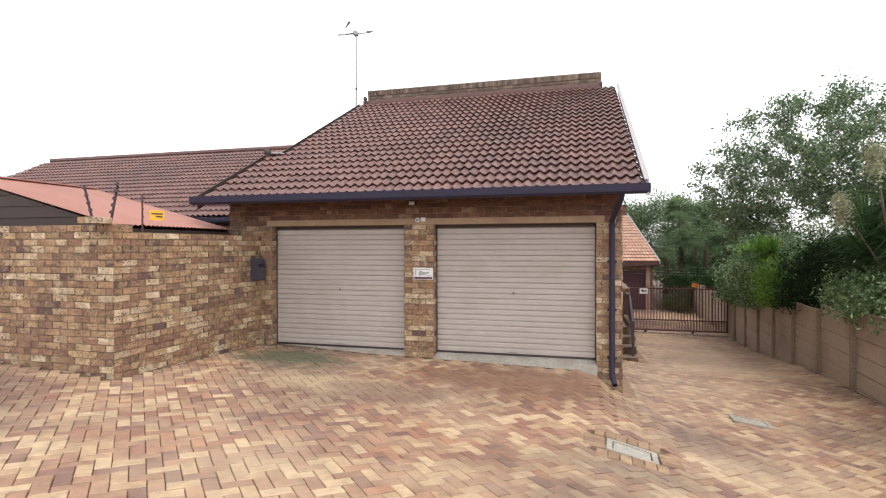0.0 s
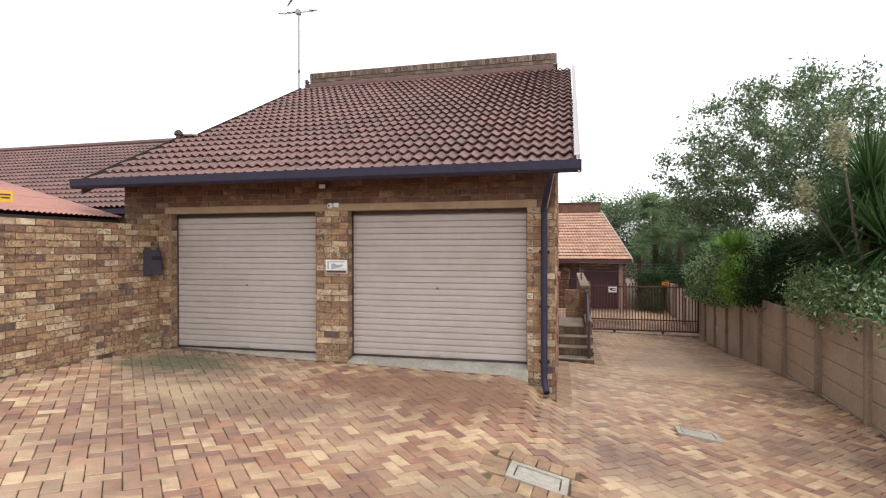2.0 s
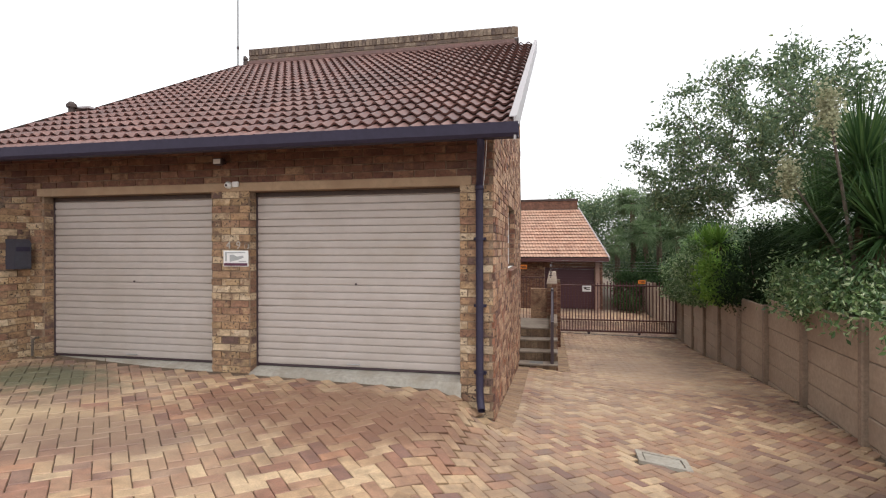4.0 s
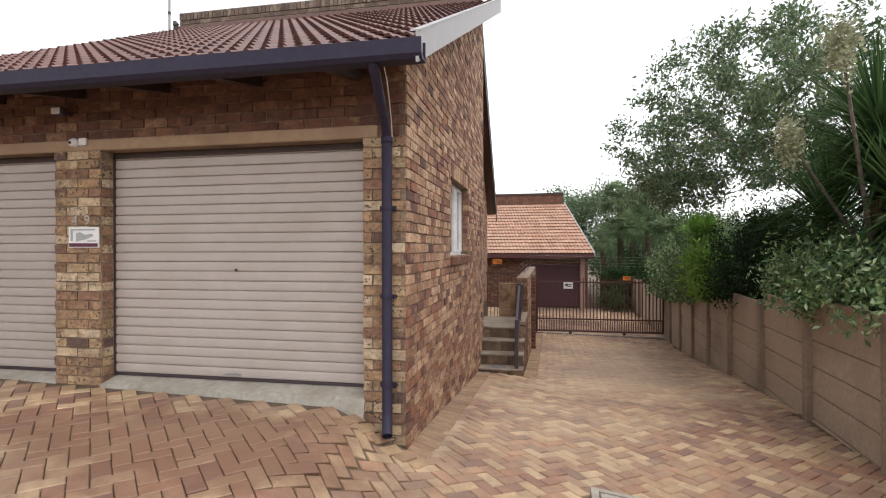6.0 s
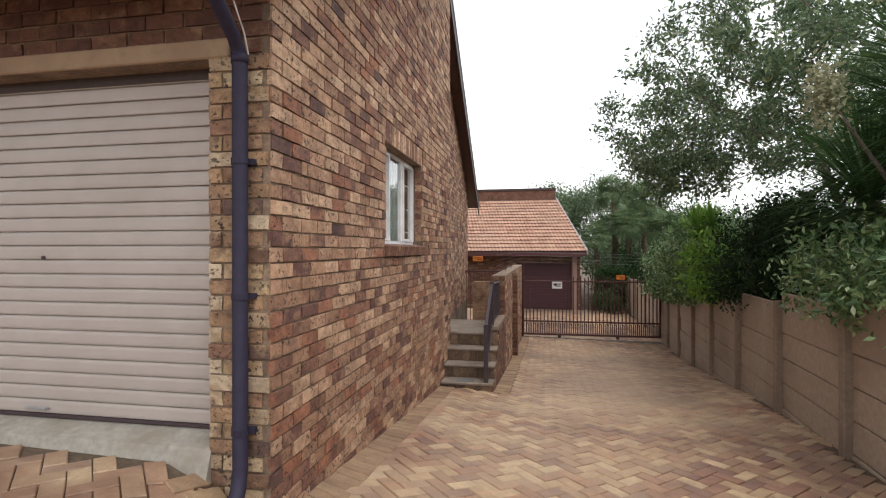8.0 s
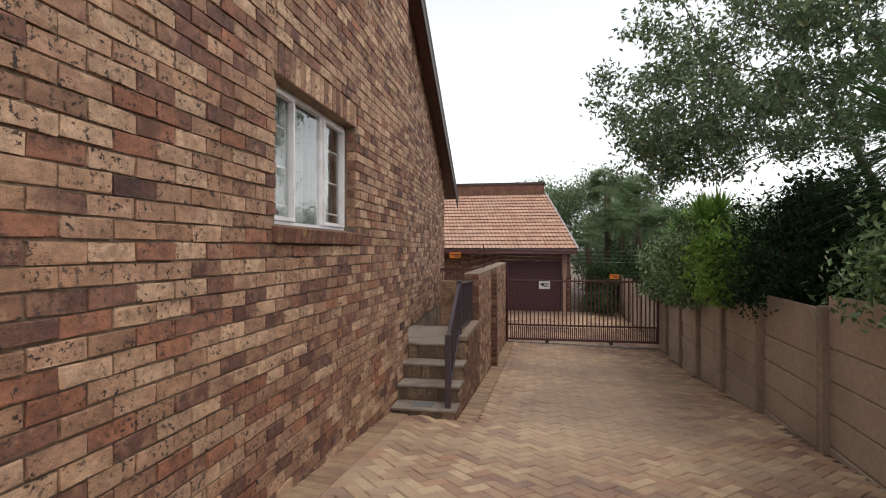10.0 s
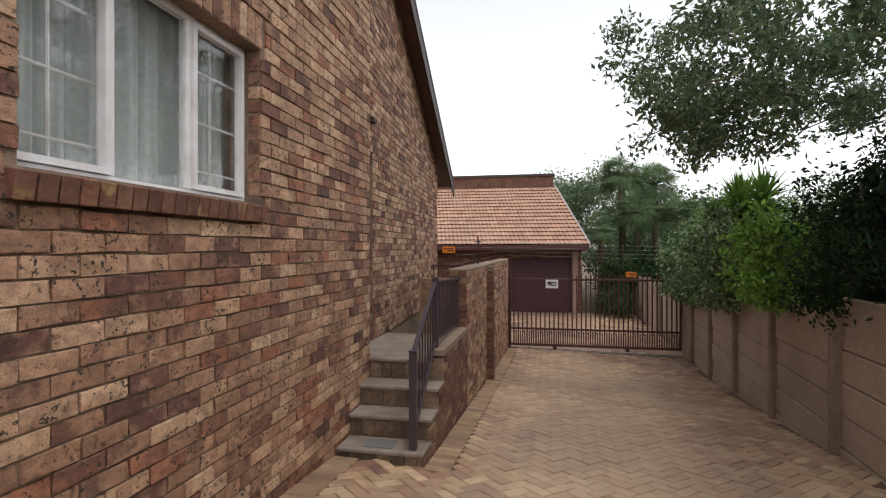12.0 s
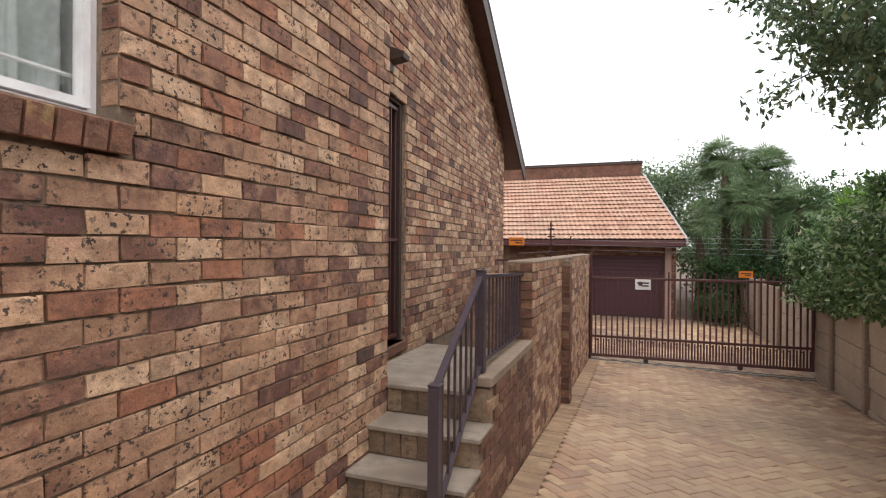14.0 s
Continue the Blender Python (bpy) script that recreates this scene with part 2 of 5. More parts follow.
patched(paver_mat, [(-4.5, 8.15, 1.15, 0.7, (0.075, 0.08, 0.045), 0.9), (-3.2, 7.05, 1.1, 0.55, (0.40, 0.29, 0.18), 0.9), (-1.0, 8.1, 1.9, 0.95, (0.17, 0.085, 0.052), 0.8), (-2.5, 7.0, 0.9, 0.6, (0.15, 0.085, 0.065), 0.6), (0.2, 6.0, 0.9, 0.5, (0.13, 0.10, 0.07), 0.5), (2.6, 17.0, 1.7, 6.5, (0.48, 0.325, 0.205), 0.5)])
border_mat = piece_material("border_paver", [(0.0, (0.35, 0.24, 0.14)), (0.5, (0.31, 0.20, 0.12)), (1.0, (0.24, 0.145, 0.09))], 0.8, 0.004, (0.15, 0.09, 0.06), 0.7, 0.5)
tile_brown = piece_material("brown_roof_tile", [(0.0, (0.155, 0.076, 0.064)), (0.5, (0.185, 0.095, 0.080)), (1.0, (0.13, 0.066, 0.058))], 0.5, 0.002, (0.10, 0.06, 0.055), 0.5, 0.5)
tile_orange = piece_material("orange_roof_tile", [(0.0, (0.404, 0.221, 0.150)), (0.5, (0.460, 0.275, 0.191)), (1.0, (0.348, 0.186, 0.126))], 0.6, 0.002, (0.382, 0.251, 0.179), 0.6, 0.5)
soil = plain_material("joint_sand_and_soil", (0.125, 0.086, 0.058), 0.95, grain=25, depth=0.4, relief=0.006, stain=(0.06, 0.055, 0.03), stain_scale=0.5)
concrete = plain_material("concrete", (0.23, 0.215, 0.19), 0.9, grain=22, depth=0.22, relief=0.003, stain=(0.17, 0.16, 0.13), stain_scale=2.0)
pale_concrete = plain_material("pale_worn_concrete", (0.36, 0.328, 0.28), 0.9, grain=20, depth=0.2, relief=0.003, stain=(0.27, 0.23, 0.18), stain_scale=3.0)
screed = plain_material("floor_screed", (0.25, 0.205, 0.165), 0.85, grain=14, depth=0.25, relief=0.002, stain=(0.15, 0.11, 0.085), stain_scale=3.5)
precast = plain_material("precast_concrete", (0.36, 0.275, 0.205), 0.9, grain=18, depth=0.16, relief=0.003, stain=(0.24, 0.175, 0.13), stain_scale=0.9)
post_mat = plain_material("precast_post_concrete", (0.25, 0.185, 0.135), 0.9, grain=24, depth=0.22, relief=0.003, stain=(0.16, 0.11, 0.08), stain_scale=1.6)
lintel_mat = plain_material("lintel_plaster", (0.36, 0.25, 0.16), 0.85, grain=16, depth=0.15, stain=(0.26, 0.16, 0.10), stain_scale=2.0)
door_paint = plain_material("beige_door_steel", (0.43, 0.375, 0.342), 0.45, grain=6, depth=0.06, relief=0.0, stain=(0.38, 0.325, 0.28), stain_scale=1.2)
navy = plain_material("dark_blue_gutter_paint", (0.032, 0.027, 0.048), 0.55, grain=20, depth=0.15, relief=0.0005, spec=0.2)
wood_dark = plain_material("dark_stained_timber", (0.045, 0.026, 0.02), 0.6, grain=35, depth=0.3, relief=0.001)
barge_grey = plain_material("grey_barge_sheet", (0.36, 0.335, 0.34), 0.5, grain=8, depth=0.08, relief=0.0, stain=(0.36, 0.33, 0.33), stain_scale=1.6)
maroon = plain_material("maroon_steel", (0.076, 0.025, 0.023), 0.45, grain=25, depth=0.2, relief=0.0005)
rail_paint = plain_material("dark_purple_rail_paint", (0.05, 0.035, 0.045), 0.42, grain=30, depth=0.2, relief=0.0005)
white_paint = plain_material("white_window_paint", (0.74, 0.72, 0.72), 0.4, grain=20, depth=0.05, relief=0.0004, stain=(0.6, 0.55, 0.53), stain_scale=6.0)
white_sign = plain_material("white_sign_board", (0.74, 0.73, 0.72), 0.5, grain=15, depth=0.04, relief=0.0)
ink = plain_material("dark_print", (0.05, 0.03, 0.035), 0.6, grain=15, depth=0.1, relief=0.0)
grey_print = plain_material("grey_print", (0.35, 0.36, 0.36), 0.6, grain=15, depth=0.1, relief=0.0)
yellow_sign = plain_material("yellow_sign_board", (0.75, 0.42, 0.03), 0.5, grain=12, depth=0.06, relief=0.0)
orange_sign = plain_material("orange_sign_board", (0.75, 0.22, 0.02), 0.5, grain=12, depth=0.06, relief=0.0)
galv = plain_material("galvanised_steel", (0.42, 0.43, 0.44), 0.4, metal=0.8, grain=18, depth=0.12, relief=0.0)
red_sheet = plain_material("faded_red_sheet_metal", (0.36, 0.165, 0.125), 0.6, grain=5, depth=0.08, relief=0.0, stain=(0.31, 0.135, 0.10), stain_scale=0.8)
black_plastic = plain_material("dark_letterbox_paint", (0.045, 0.045, 0.06), 0.4, grain=25, depth=0.15, relief=0.0003)
wall_paint = plain_material("interior_plaster", (0.5, 0.48, 0.45), 0.9, grain=6, depth=0.05, relief=0.0)
curtain_mat = plain_material("lace_curtain", (0.55, 0.57, 0.55), 0.95, grain=40, depth=0.12, relief=0.001)
bark = plain_material("grey_bark", (0.13, 0.105, 0.085), 0.9, grain=20, depth=0.4, relief=0.01, stain=(0.07, 0.055, 0.045), stain_scale=4)
palm_bark = plain_material("palm_bark", (0.13, 0.095, 0.065), 0.95, grain=14, depth=0.45, relief=0.02)
maroon_door = plain_material("maroon_door_paint", (0.065, 0.022, 0.03), 0.5, grain=20, depth=0.15, relief=0.0)
grey_roof = plain_material("grey_far_roof", (0.36, 0.37, 0.38), 0.7, grain=3, depth=0.08)
leaf_tree = leaf_material("tree_leaf", [(0.0, (0.072, 0.116, 0.061)), (0.5, (0.121, 0.182, 0.094)), (0.85, (0.187, 0.242, 0.132)), (1.0, (0.286, 0.330, 0.154))], 0.45, 0.35)
leaf_dark = leaf_material("dark_leaf", [(0.0, (0.034, 0.066, 0.028)), (0.6, (0.055, 0.10, 0.04)), (1.0, (0.09, 0.145, 0.056))])
leaf_feather = leaf_material("feathery_needle", [(0.0, (0.016, 0.03, 0.015)), (0.6, (0.026, 0.046, 0.022)), (1.0, (0.045, 0.07, 0.03))], 0.8, 0.05)
leaf_bright = leaf_material("bright_leaf", [(0.0, (0.114, 0.227, 0.041)), (0.6, (0.194, 0.341, 0.065)), (1.0, (0.308, 0.454, 0.097))])
leaf_shrub = leaf_material("shrub_leaf", [(0.0, (0.05, 0.105, 0.04)), (0.5, (0.11, 0.20, 0.07)), (0.82, (0.26, 0.38, 0.16)), (1.0, (0.52, 0.58, 0.36))], 0.32, 0.6)
leaf_palm = leaf_material("palm_leaf", [(0.0, (0.092, 0.152, 0.064)), (0.6, (0.149, 0.220, 0.100)), (1.0, (0.236, 0.296, 0.171))], 0.5)
leaf_yucca = leaf_material("yucca_blade", [(0.0, (0.035, 0.075, 0.028)), (0.6, (0.055, 0.105, 0.038)), (1.0, (0.09, 0.15, 0.05))], 0.4)
leaf_pale = leaf_material("pale_blossom", [(0.0, (0.30, 0.30, 0.18)), (1.0, (0.42, 0.42, 0.28))], 0.7)
glass, gn_, gl_, gb_ = nodes_of("window_glass")
gb_.inputs["Base Color"].default_value = (0.95, 0.97, 0.96, 1)
gb_.inputs["Roughness"].default_value, gb_.inputs["IOR"].default_value = 0.01, 1.45
gb_.inputs["Transmission Weight"].default_value = 1.0


# ---- the lie of the land ----
GX = (-14, -8, -5.5, -3, -0.1, 0.12, 0.4, 1.2, 2.4, 4.6, 8)
GY = {
    -8: (1, 0.75, 0.65, 0.6, 0.5, 0.49, 0.48, 0.45, 0.4, 0.3, 0.2),
    0: (0.6, 0.4, 0.35, 0.28, 0.18, 0.16, 0.15, 0.08, 0, -0.1, -0.2),
    3: (0.5, 0.32, 0.24, 0.14, 0, -0.03, -0.05, -0.14, -0.24, -0.35, -0.4),
    6.5: (0.45, 0.28, 0.1, -0.05, -0.28, -0.325, -0.38, -0.52, -0.6, -0.66, -0.7),
    9.1: (0.4, 0.2, 0, -0.06, -0.09, -0.25, -0.46, -0.58, -0.75, -0.8, -0.82),
    11.7: (0.3, 0.2, 0, -0.1, -0.4, -0.72, -0.72, -0.78, -0.82, -0.84, -0.85),
    14: (0.2, 0.1, 0, -0.1, -0.5, -0.95, -0.95, -1.02, -1.04, -1.0, -1.0),
    17: (-0.5, -0.5, -0.6, -0.8, -1, -1.22, -1.22, -1.26, -1.29, -1.33, -1.35),
    20: (-1.2, -1.2, -1.3, -1.4, -1.5, -1.5, -1.5, -1.52, -1.55, -1.64, -1.66),
    23: (-1.5, -1.5, -1.5, -1.5, -1.68, -1.68, -1.68, -1.7, -1.72, -1.78, -1.8),
    29: (-1.5,) * 11,
}
GYS = sorted(GY)
GTAB = np.array([GY[k] for k in GYS])


def raw_height(x, y):
    i = int(np.clip(np.searchsorted(GX, x) - 1, 0, len(GX) - 2))
    j = int(np.clip(np.searchsorted(GYS, y) - 1, 0, len(GYS) - 2))
    a = min(max((x - GX[i]) / (GX[i + 1] - GX[i]), 0), 1)
    b = min(max((y - GYS[j]) / (GYS[j + 1] - GYS[j]), 0), 1)
    t = GTAB
    return float((t[j, i] * (1 - a) + t[j, i + 1] * a) * (1 - b) + (t[j + 1, i] * (1 - a) + t[j + 1, i + 1] * a) * b)


def height(x, y):
    return sum(raw_height(x + a, y + b) for a in (-.12, .12) for b in (-.5, 0, .5)) / 6


gx = np.concatenate(([-900, -300, -100, -50, -28, -20], np.arange(-14, -1, 0.25), np.arange(-1, 2, 0.1), np.arange(2, 9.01, 0.25), [10, 12, 16, 25, 50, 120, 300, 900]))
gy = np.concatenate(([-900, -300, -100, -40, -20, -12], np.arange(-8, 40, 0.33), [45, 60, 100, 300, 900]))
nx = len(gx)
gv = [(x, y, height(x, y) - 0.020) for y in gy for x in gx]
gf = [(j * nx + i, j * nx + i + 1, (j + 1) * nx + i + 1, (j + 1) * nx + i) for j in range(len(gy) - 1) for i in range(nx - 1)]
tagged(new("ground", raw_mesh("ground", gv, gf, soil, True)), "brown sandy soil under the brick paving", "ground", kind="structure")


# ---- brickwork, roof tiles and paving: pieces laid one by one ----
BL, BH, JOINT = 0.222, 0.0735, 0.0115
COURSE, PITCH = BH + JOINT, BL + JOINT
LATER = []


def brick_shape(length, high, deep=0.03, cut=0.003):
    """A facing brick from its lower left corner: x along, y out of the wall, z up."""
    b = cut
    v = [(0, -deep, 0), (length, -deep, 0), (length, -deep, high), (0, -deep, high),
         (0, -b, 0), (length, -b, 0), (length, -b, high), (0, -b, high),
         (b, 0, b), (length - b, 0, b), (length - b, 0, high - b), (b, 0, high - b)]
    f = [(8, 9, 10, 11)]
    for k in (0, 4):
        f += [(k + i, k + (i + 1) % 4, k + 4 + (i + 1) % 4, k + 4 + i) for i in range(4)]
    return np.array(v, float), np.array(f)


def lay_bricks(wall, p0, along, out, u1, z0, z1, material, holes=(), pick=None, u0=0.0, top=None, low=None, proud=0.013):
    """Stretcher bond on the face through p0. holes: (u0, u1, z0, z1). pick(u, z): the bricks that become objects."""
    p0, along, out = np.array(p0, float), np.array(along, float), np.array(out, float)
    rng = random.Random(len(LATER) * 7 + int(u1 * 100))
    turn = Matrix(((along[0], out[0], 0), (along[1], out[1], 0), (0, 0, 1))).to_4x4()
    full_v, full_f = brick_shape(BL, BH)
    hand = -1 if along[0] * out[1] - along[1] * out[0] < 0 else 1
    shared = None

    def worn(v):
        """The brick with its outer corners knocked about a little."""
        w = v.copy()
        w[4:, 0] += [rng.uniform(-0.005, 0.005) for _ in range(8)]
        w[4:, 2] += [rng.uniform(-0.005, 0.005) for _ in range(8)]
        w[8:, 1] += [rng.uniform(-0.0045, 0.001) for _ in range(4)]
        return w

    vs, fs, n, singles = [], [], 0, 0
    k0 = math.ceil(z0 / COURSE)
    for k in range(k0, int(z1 / COURSE) + 1):
        za, zb = k * COURSE + JOINT / 2, k * COURSE + JOINT / 2 + BH
        if zb > z1 + 0.01:
            break
        cuts = sorted((h[0], h[1]) for h in holes if h[2] < (za + zb) / 2 < h[3])
        spans, a = [], u0
        for c, d in cuts:
            if c > a:
                spans.append((a, c))
            a = max(a, d)
        if a < u1:
            spans.append((a, u1))
        shift = 0.5 * PITCH * (k % 2)
        for a, b in spans:
            i = math.floor((a - shift) / PITCH)
            while True:
                s = max(a, shift + i * PITCH)
                e = min(b, shift + i * PITCH + BL)
                i += 1
                if s >= b:
                    break
                if e - s < 0.03:
                    continue
                um = (s + e) / 2
                if top and zb > top(um) or low and zb < low(um):
                    continue
                jut = proud + rng.uniform(-0.003, 0.006)
                base = p0 + along * s + out * jut + np.array((0, 0, za))
                if pick and e - s > BL - 0.002 and pick(um, za) and singles < 300:
                    if shared is None:
                        shared = [raw_mesh("brick", worn(full_v), full_f, material) for _ in range(8)]
                    ob = new("brick", shared[rng.randrange(8)])
                    fix(ob, wall, Matrix.Translation(base) @ turn @ pose(0, 0, 0, 0, rng.uniform(-.25, .25), 0))
                    singles += 1
                    continue
                v = worn(full_v)
                v[:, 0] = np.where(v[:, 0] > BL / 2, v[:, 0] - BL + (e - s), v[:, 0])
                vs.append(base + v[:, :1] * along + v[:, 1:2] * out + v[:, 2:] * np.array((0, 0, 1.0)))
                fs.append(full_f[:, ::hand] + n)
                n += len(v)
    if vs:
        ob = new("brickwork", raw_mesh("brickwork", np.concatenate(vs), np.concatenate(fs), material))
        fix(ob, wall)
        tagged(ob, kind="stuff")


def lay_row(wall, p0, along, out, n, wide, high, deep, material, name="brick", tilt=0.0, gap=0.01, singles=True):
    """n bricks on end side by side (soldier course, sill or coping), wide along the wall."""
    al, ou = Vector(along), Vector(out)
    turn = Matrix(((al.x, ou.x, 0), (al.y, ou.y, 0), (0, 0, 1))).to_4x4()
    shared = Geo().box(0, wide, -deep, 0, 0, high, bevel=0.004).mesh(name, material)
    for i in range(n):
        ob = new(name, shared)
        fix(ob, wall, Matrix.Translation(Vector(p0) + al * (i * (wide + gap))) @ turn @ pose(0, 0, 0, tilt + random.uniform(-.6, .6), 0, 0))


def tile_shape(wide=0.30, gauge=0.32, rolls=2, seg=14, rise=0.042):
    """A roof tile with two rolls: x across, y up the slope, z out of it."""
    v, f = [], []
    for i in range(seg + 1):
        w = i / seg
        n = rise * (0.5 - 0.5 * math.cos(2 * math.pi * rolls * w)) ** 1.3
        v += [(w * wide, -0.02, n + 0.046), (w * wide, gauge + 0.03, n + 0.0), (w * wide, -0.02, n + 0.044), (w * wide, -0.012, n + 0.022)]
    for i in range(seg):
        a = 4 * i
        f += [(a, a + 4, a + 5, a + 1), (a + 3, a + 7, a + 6, a + 2)]
    return np.array(v, float), np.array(f)


def lay_tiles(roof, p0, up, rows, x_left, x_right, material, singles=0, gauge=0.32, wide=0.30, rise=0.042):
    """Rows of tiles on the slope that starts at p0 and climbs along up; x_left(y) and x_right(y) are its verges."""
    up = Vector(up).normalized()
    ac = Vector((1, 0, 0))
    nr = ac.cross(up).normalized()
    turn = Matrix((ac, up, nr)).transposed().to_4x4()
    tv, tf = tile_shape(wide, gauge, rise=rise)
    shared = raw_mesh("roof_tile", tv, tf, material, True)
    vs, fs, n, made = [], [], 0, 0
    for r in range(rows):
        o = Vector(p0) + up * (r * gauge)
        a, b = x_left(o.y), x_right(o.y)
        x = b - wide
        while x > a - wide * 0.45:
            m = Matrix.Translation((x, o.y, o.z)) @ turn @ pose(0, 0, 0, random.uniform(-.35, .35), 0, random.uniform(-.3, .3))
            if made < singles:
                fix(new("roof_tile", shared), roof, m)
                made += 1
            else:
                mm = np.array(m)
                vs.append(tv @ mm[:3, :3].T + mm[:3, 3])
                fs.append(tf + n)
                n += len(tv)
            x -= wide
    if vs:
        ob = new("tiling", raw_mesh("tiling", np.concatenate(vs), np.concatenate(fs), material, True))
        fix(ob, roof)
        tagged(ob, kind="stuff")


# ---- the garage house ----
house = thing("garage_house", -3, 12, -0.6, "brown face-brick house with two beige roller garage doors and tiled roof", "house")
SLOPE = 3.0 / 5.85
UPF = Vector((0, 5.85, 3.0)).normalized()


def roof_z(y):
    return 2.53 + (y - 8.55) * SLOPE


# side walls: the front one from (0.37, 9.03) to (0.29, 14.55), the set-back one from (0.02, 14.5) to (-0.35, 20.95)
A0, A1 = Vector((0.37, 9.03, 0)), Vector((0.29, 14.72, 0))
AU = (A1 - A0).normalized()
AN = Vector((AU.y, -AU.x, 0))
B0, B1 = Vector((0.02, 14.55, 0)), Vector((-0.35, 20.95, 0))
BU = (B1 - B0).normalized()
BN = Vector((BU.y, -BU.x, 0))


def back_z(y):
    return 5.62 - (y - 14.45) * 0.452


def panel(geo, p0, along, out, pts, thick=0.22):
    """A piece of wall: an outline of (u, z) on the face, thick towards the inside."""
    p0, along = Vector(p0), Vector(along)
    geo.prism([p0 + along * u + Vector((0, 0, z)) for u, z in pts], -Vector(out) * thick)


def ring(geo, m, u0, u1, z0, z1, w, d0, d1):
    """A rectangular frame of bars w wide, in one piece."""
    v = [m @ Vector((u, d, z)) for d in (d0, d1) for a in (0, w) for u, z in ((u0 + a, z0 + a), (u1 - a, z0 + a), (u1 - a, z1 - a), (u0 + a, z1 - a))]
    f = []
    for i in range(4):
        j = (i + 1) % 4
        f += [(i, j, 4 + j, 4 + i), (8 + i, 8 + j, 12 + j, 12 + i), (i, j, 8 + j, 8 + i), (4 + i, 4 + j, 12 + j, 12 + i)]
    geo.add(v, f)


def rect(geo, p0, along, out, u0, u1, z0, z1, thick=0.22):
    panel(geo, p0, along, out, [(u0, z0), (u1, z0), (u1, z1), (u0, z1)], thick)


X1, XN, YN = Vector((1, 0, 0)), Vector((-1, 0, 0)), Vector((0, -1, 0))
FP = (-6.2, 9.03, 0)
D1, D2 = (0.84, 3.25), (3.745, 6.22)
g = Geo()
for a, b in ((0.0, D1[0]), (D1[1], D2[0]), (D2[1], 6.565)):
    rect(g, FP, X1, YN, a, b, -1.0, 2.03)
rect(g, FP, X1, YN, 0.0, 6.565, 2.03, 2.62)
wall_f = part("wall", g, mortar, house, "front wall of speckled yellow-brown face brick", weld=True)
part("lintel", Geo().box(-5.46, 0.14, 9.012, 9.10, 2.032, 2.135, bevel=0.008), lintel_mat, house, "tan plastered lintel over both garage doors")
WIN = (2.10, 3.62, 1.06, 2.005)
g = Geo()
LA = (A1 - A0).length
rect(g, A0, AU, AN, 0.0, WIN[0], -1.6, 2.5)
rect(g, A0, AU, AN, WIN[0], WIN[1], -1.6, WIN[2])
rect(g, A0, AU, AN, WIN[1], LA, -1.6, 2.5)
rect(g, A0, AU, AN, WIN[0], WIN[1], WIN[3], 2.5)
panel(g, A0, AU, AN, [(0, 2.5), (LA, 2.5), (LA, roof_z(14.45) - 0.02), (0, roof_z(9.03) - 0.06)])
part("wall_return", Geo().box(-0.2, 0.07, 14.50, 14.718, -1.6, 5.4), mortar, house)
wall_a = part("wall", g, mortar, house, "tall gable wall of mottled brown face brick", weld=True)
DOOR = (0.42, 1.25, -0.2, 1.98)
g = Geo()
LB = (B1 - B0).length
rect(g, B0, BU, BN, 0.0, DOOR[0], -2.2, 2.2)
rect(g, B0, BU, BN, DOOR[0], DOOR[1], -2.2, DOOR[2])
rect(g, B0, BU, BN, DOOR[1], LB, -2.2, 2.2)
rect(g, B0, BU, BN, DOOR[0], DOOR[1], DOOR[3], 2.2)
panel(g, B0, BU, BN, [(0, 2.2), (LB, 2.2), (LB, back_z(20.95) - 0.05), (0, back_z(14.5) - 0.1)])
wall_b = part("wall", g, mortar, house, "set-back gable wall of narrow brown face brick", weld=True)
part("wall", Geo().box(-6.2, -5.98, 9.26, 20.72, -1.0, 2.6), mortar, house, "plain inner wall beside the main house")
part("wall", Geo().box(-6.2, -0.58, 20.73, 20.95, -2.0, 2.6), mortar, house, "plain rear wall of the house")
part("gable_wall", Geo().prism([(-6.0, 9.27, 2.61), (-6.0, 14.4, 2.61), (-6.0, 14.4, roof_z(14.4) - 0.07), (-6.0, 9.27, roof_z(9.27) - 0.07)], (0.12, 0, 0)), mortar, house, "plain gable under the far verge")
part("floor_slab", Geo().box(-5.97, -0.6, 9.27, 20.7, -1.0, -0.02), concrete, house, "grey concrete floor slab")

# roof: deck, tiles, gutter, barge boards, rafters, brick parapet on the ridge
g = Geo()
g.prism([(-6.30, 8.44, roof_z(8.44) - 0.05), (-6.30, 10.4, roof_z(10.4) - 0.05), (-6.02, 10.4, roof_z(10.4) - 0.05), (-6.02, 14.42, roof_z(14.42) - 0.05), (0.58, 14.42, roof_z(14.42) - 0.05), (0.60, 8.44, roof_z(8.44) - 0.05)], (0, 0, 0.045))
roof = part("roof", g, wood_dark, house, "brown concrete tile roof slope")
g = Geo()
g.prism([(-6.0, 14.42, back_z(14.42) - 0.05), (0.22, 14.42, back_z(14.42) - 0.05), (-0.17, 21.85, back_z(21.85) - 0.05), (-6.0, 21.85, back_z(21.85) - 0.05)], (0, 0, 0.09))
part("rear_roof", g, tile_brown, house, "rear roof slope behind the ridge")
LATER.append(lambda: lay_tiles(roof, (0, 8.43, roof_z(8.43)), UPF, 21, lambda y: -6.36 if y < 10.3 else -6.06, lambda y: 0.63 - 0.010 * (y - 8.55), tile_brown, 300))
prof = [(8.535, 2.40), (8.43, 2.40), (8.405, 2.43), (8.40, 2.53), (8.413, 2.532), (8.418, 2.44), (8.525, 2.412), (8.525, 2.535), (8.535, 2.535)]
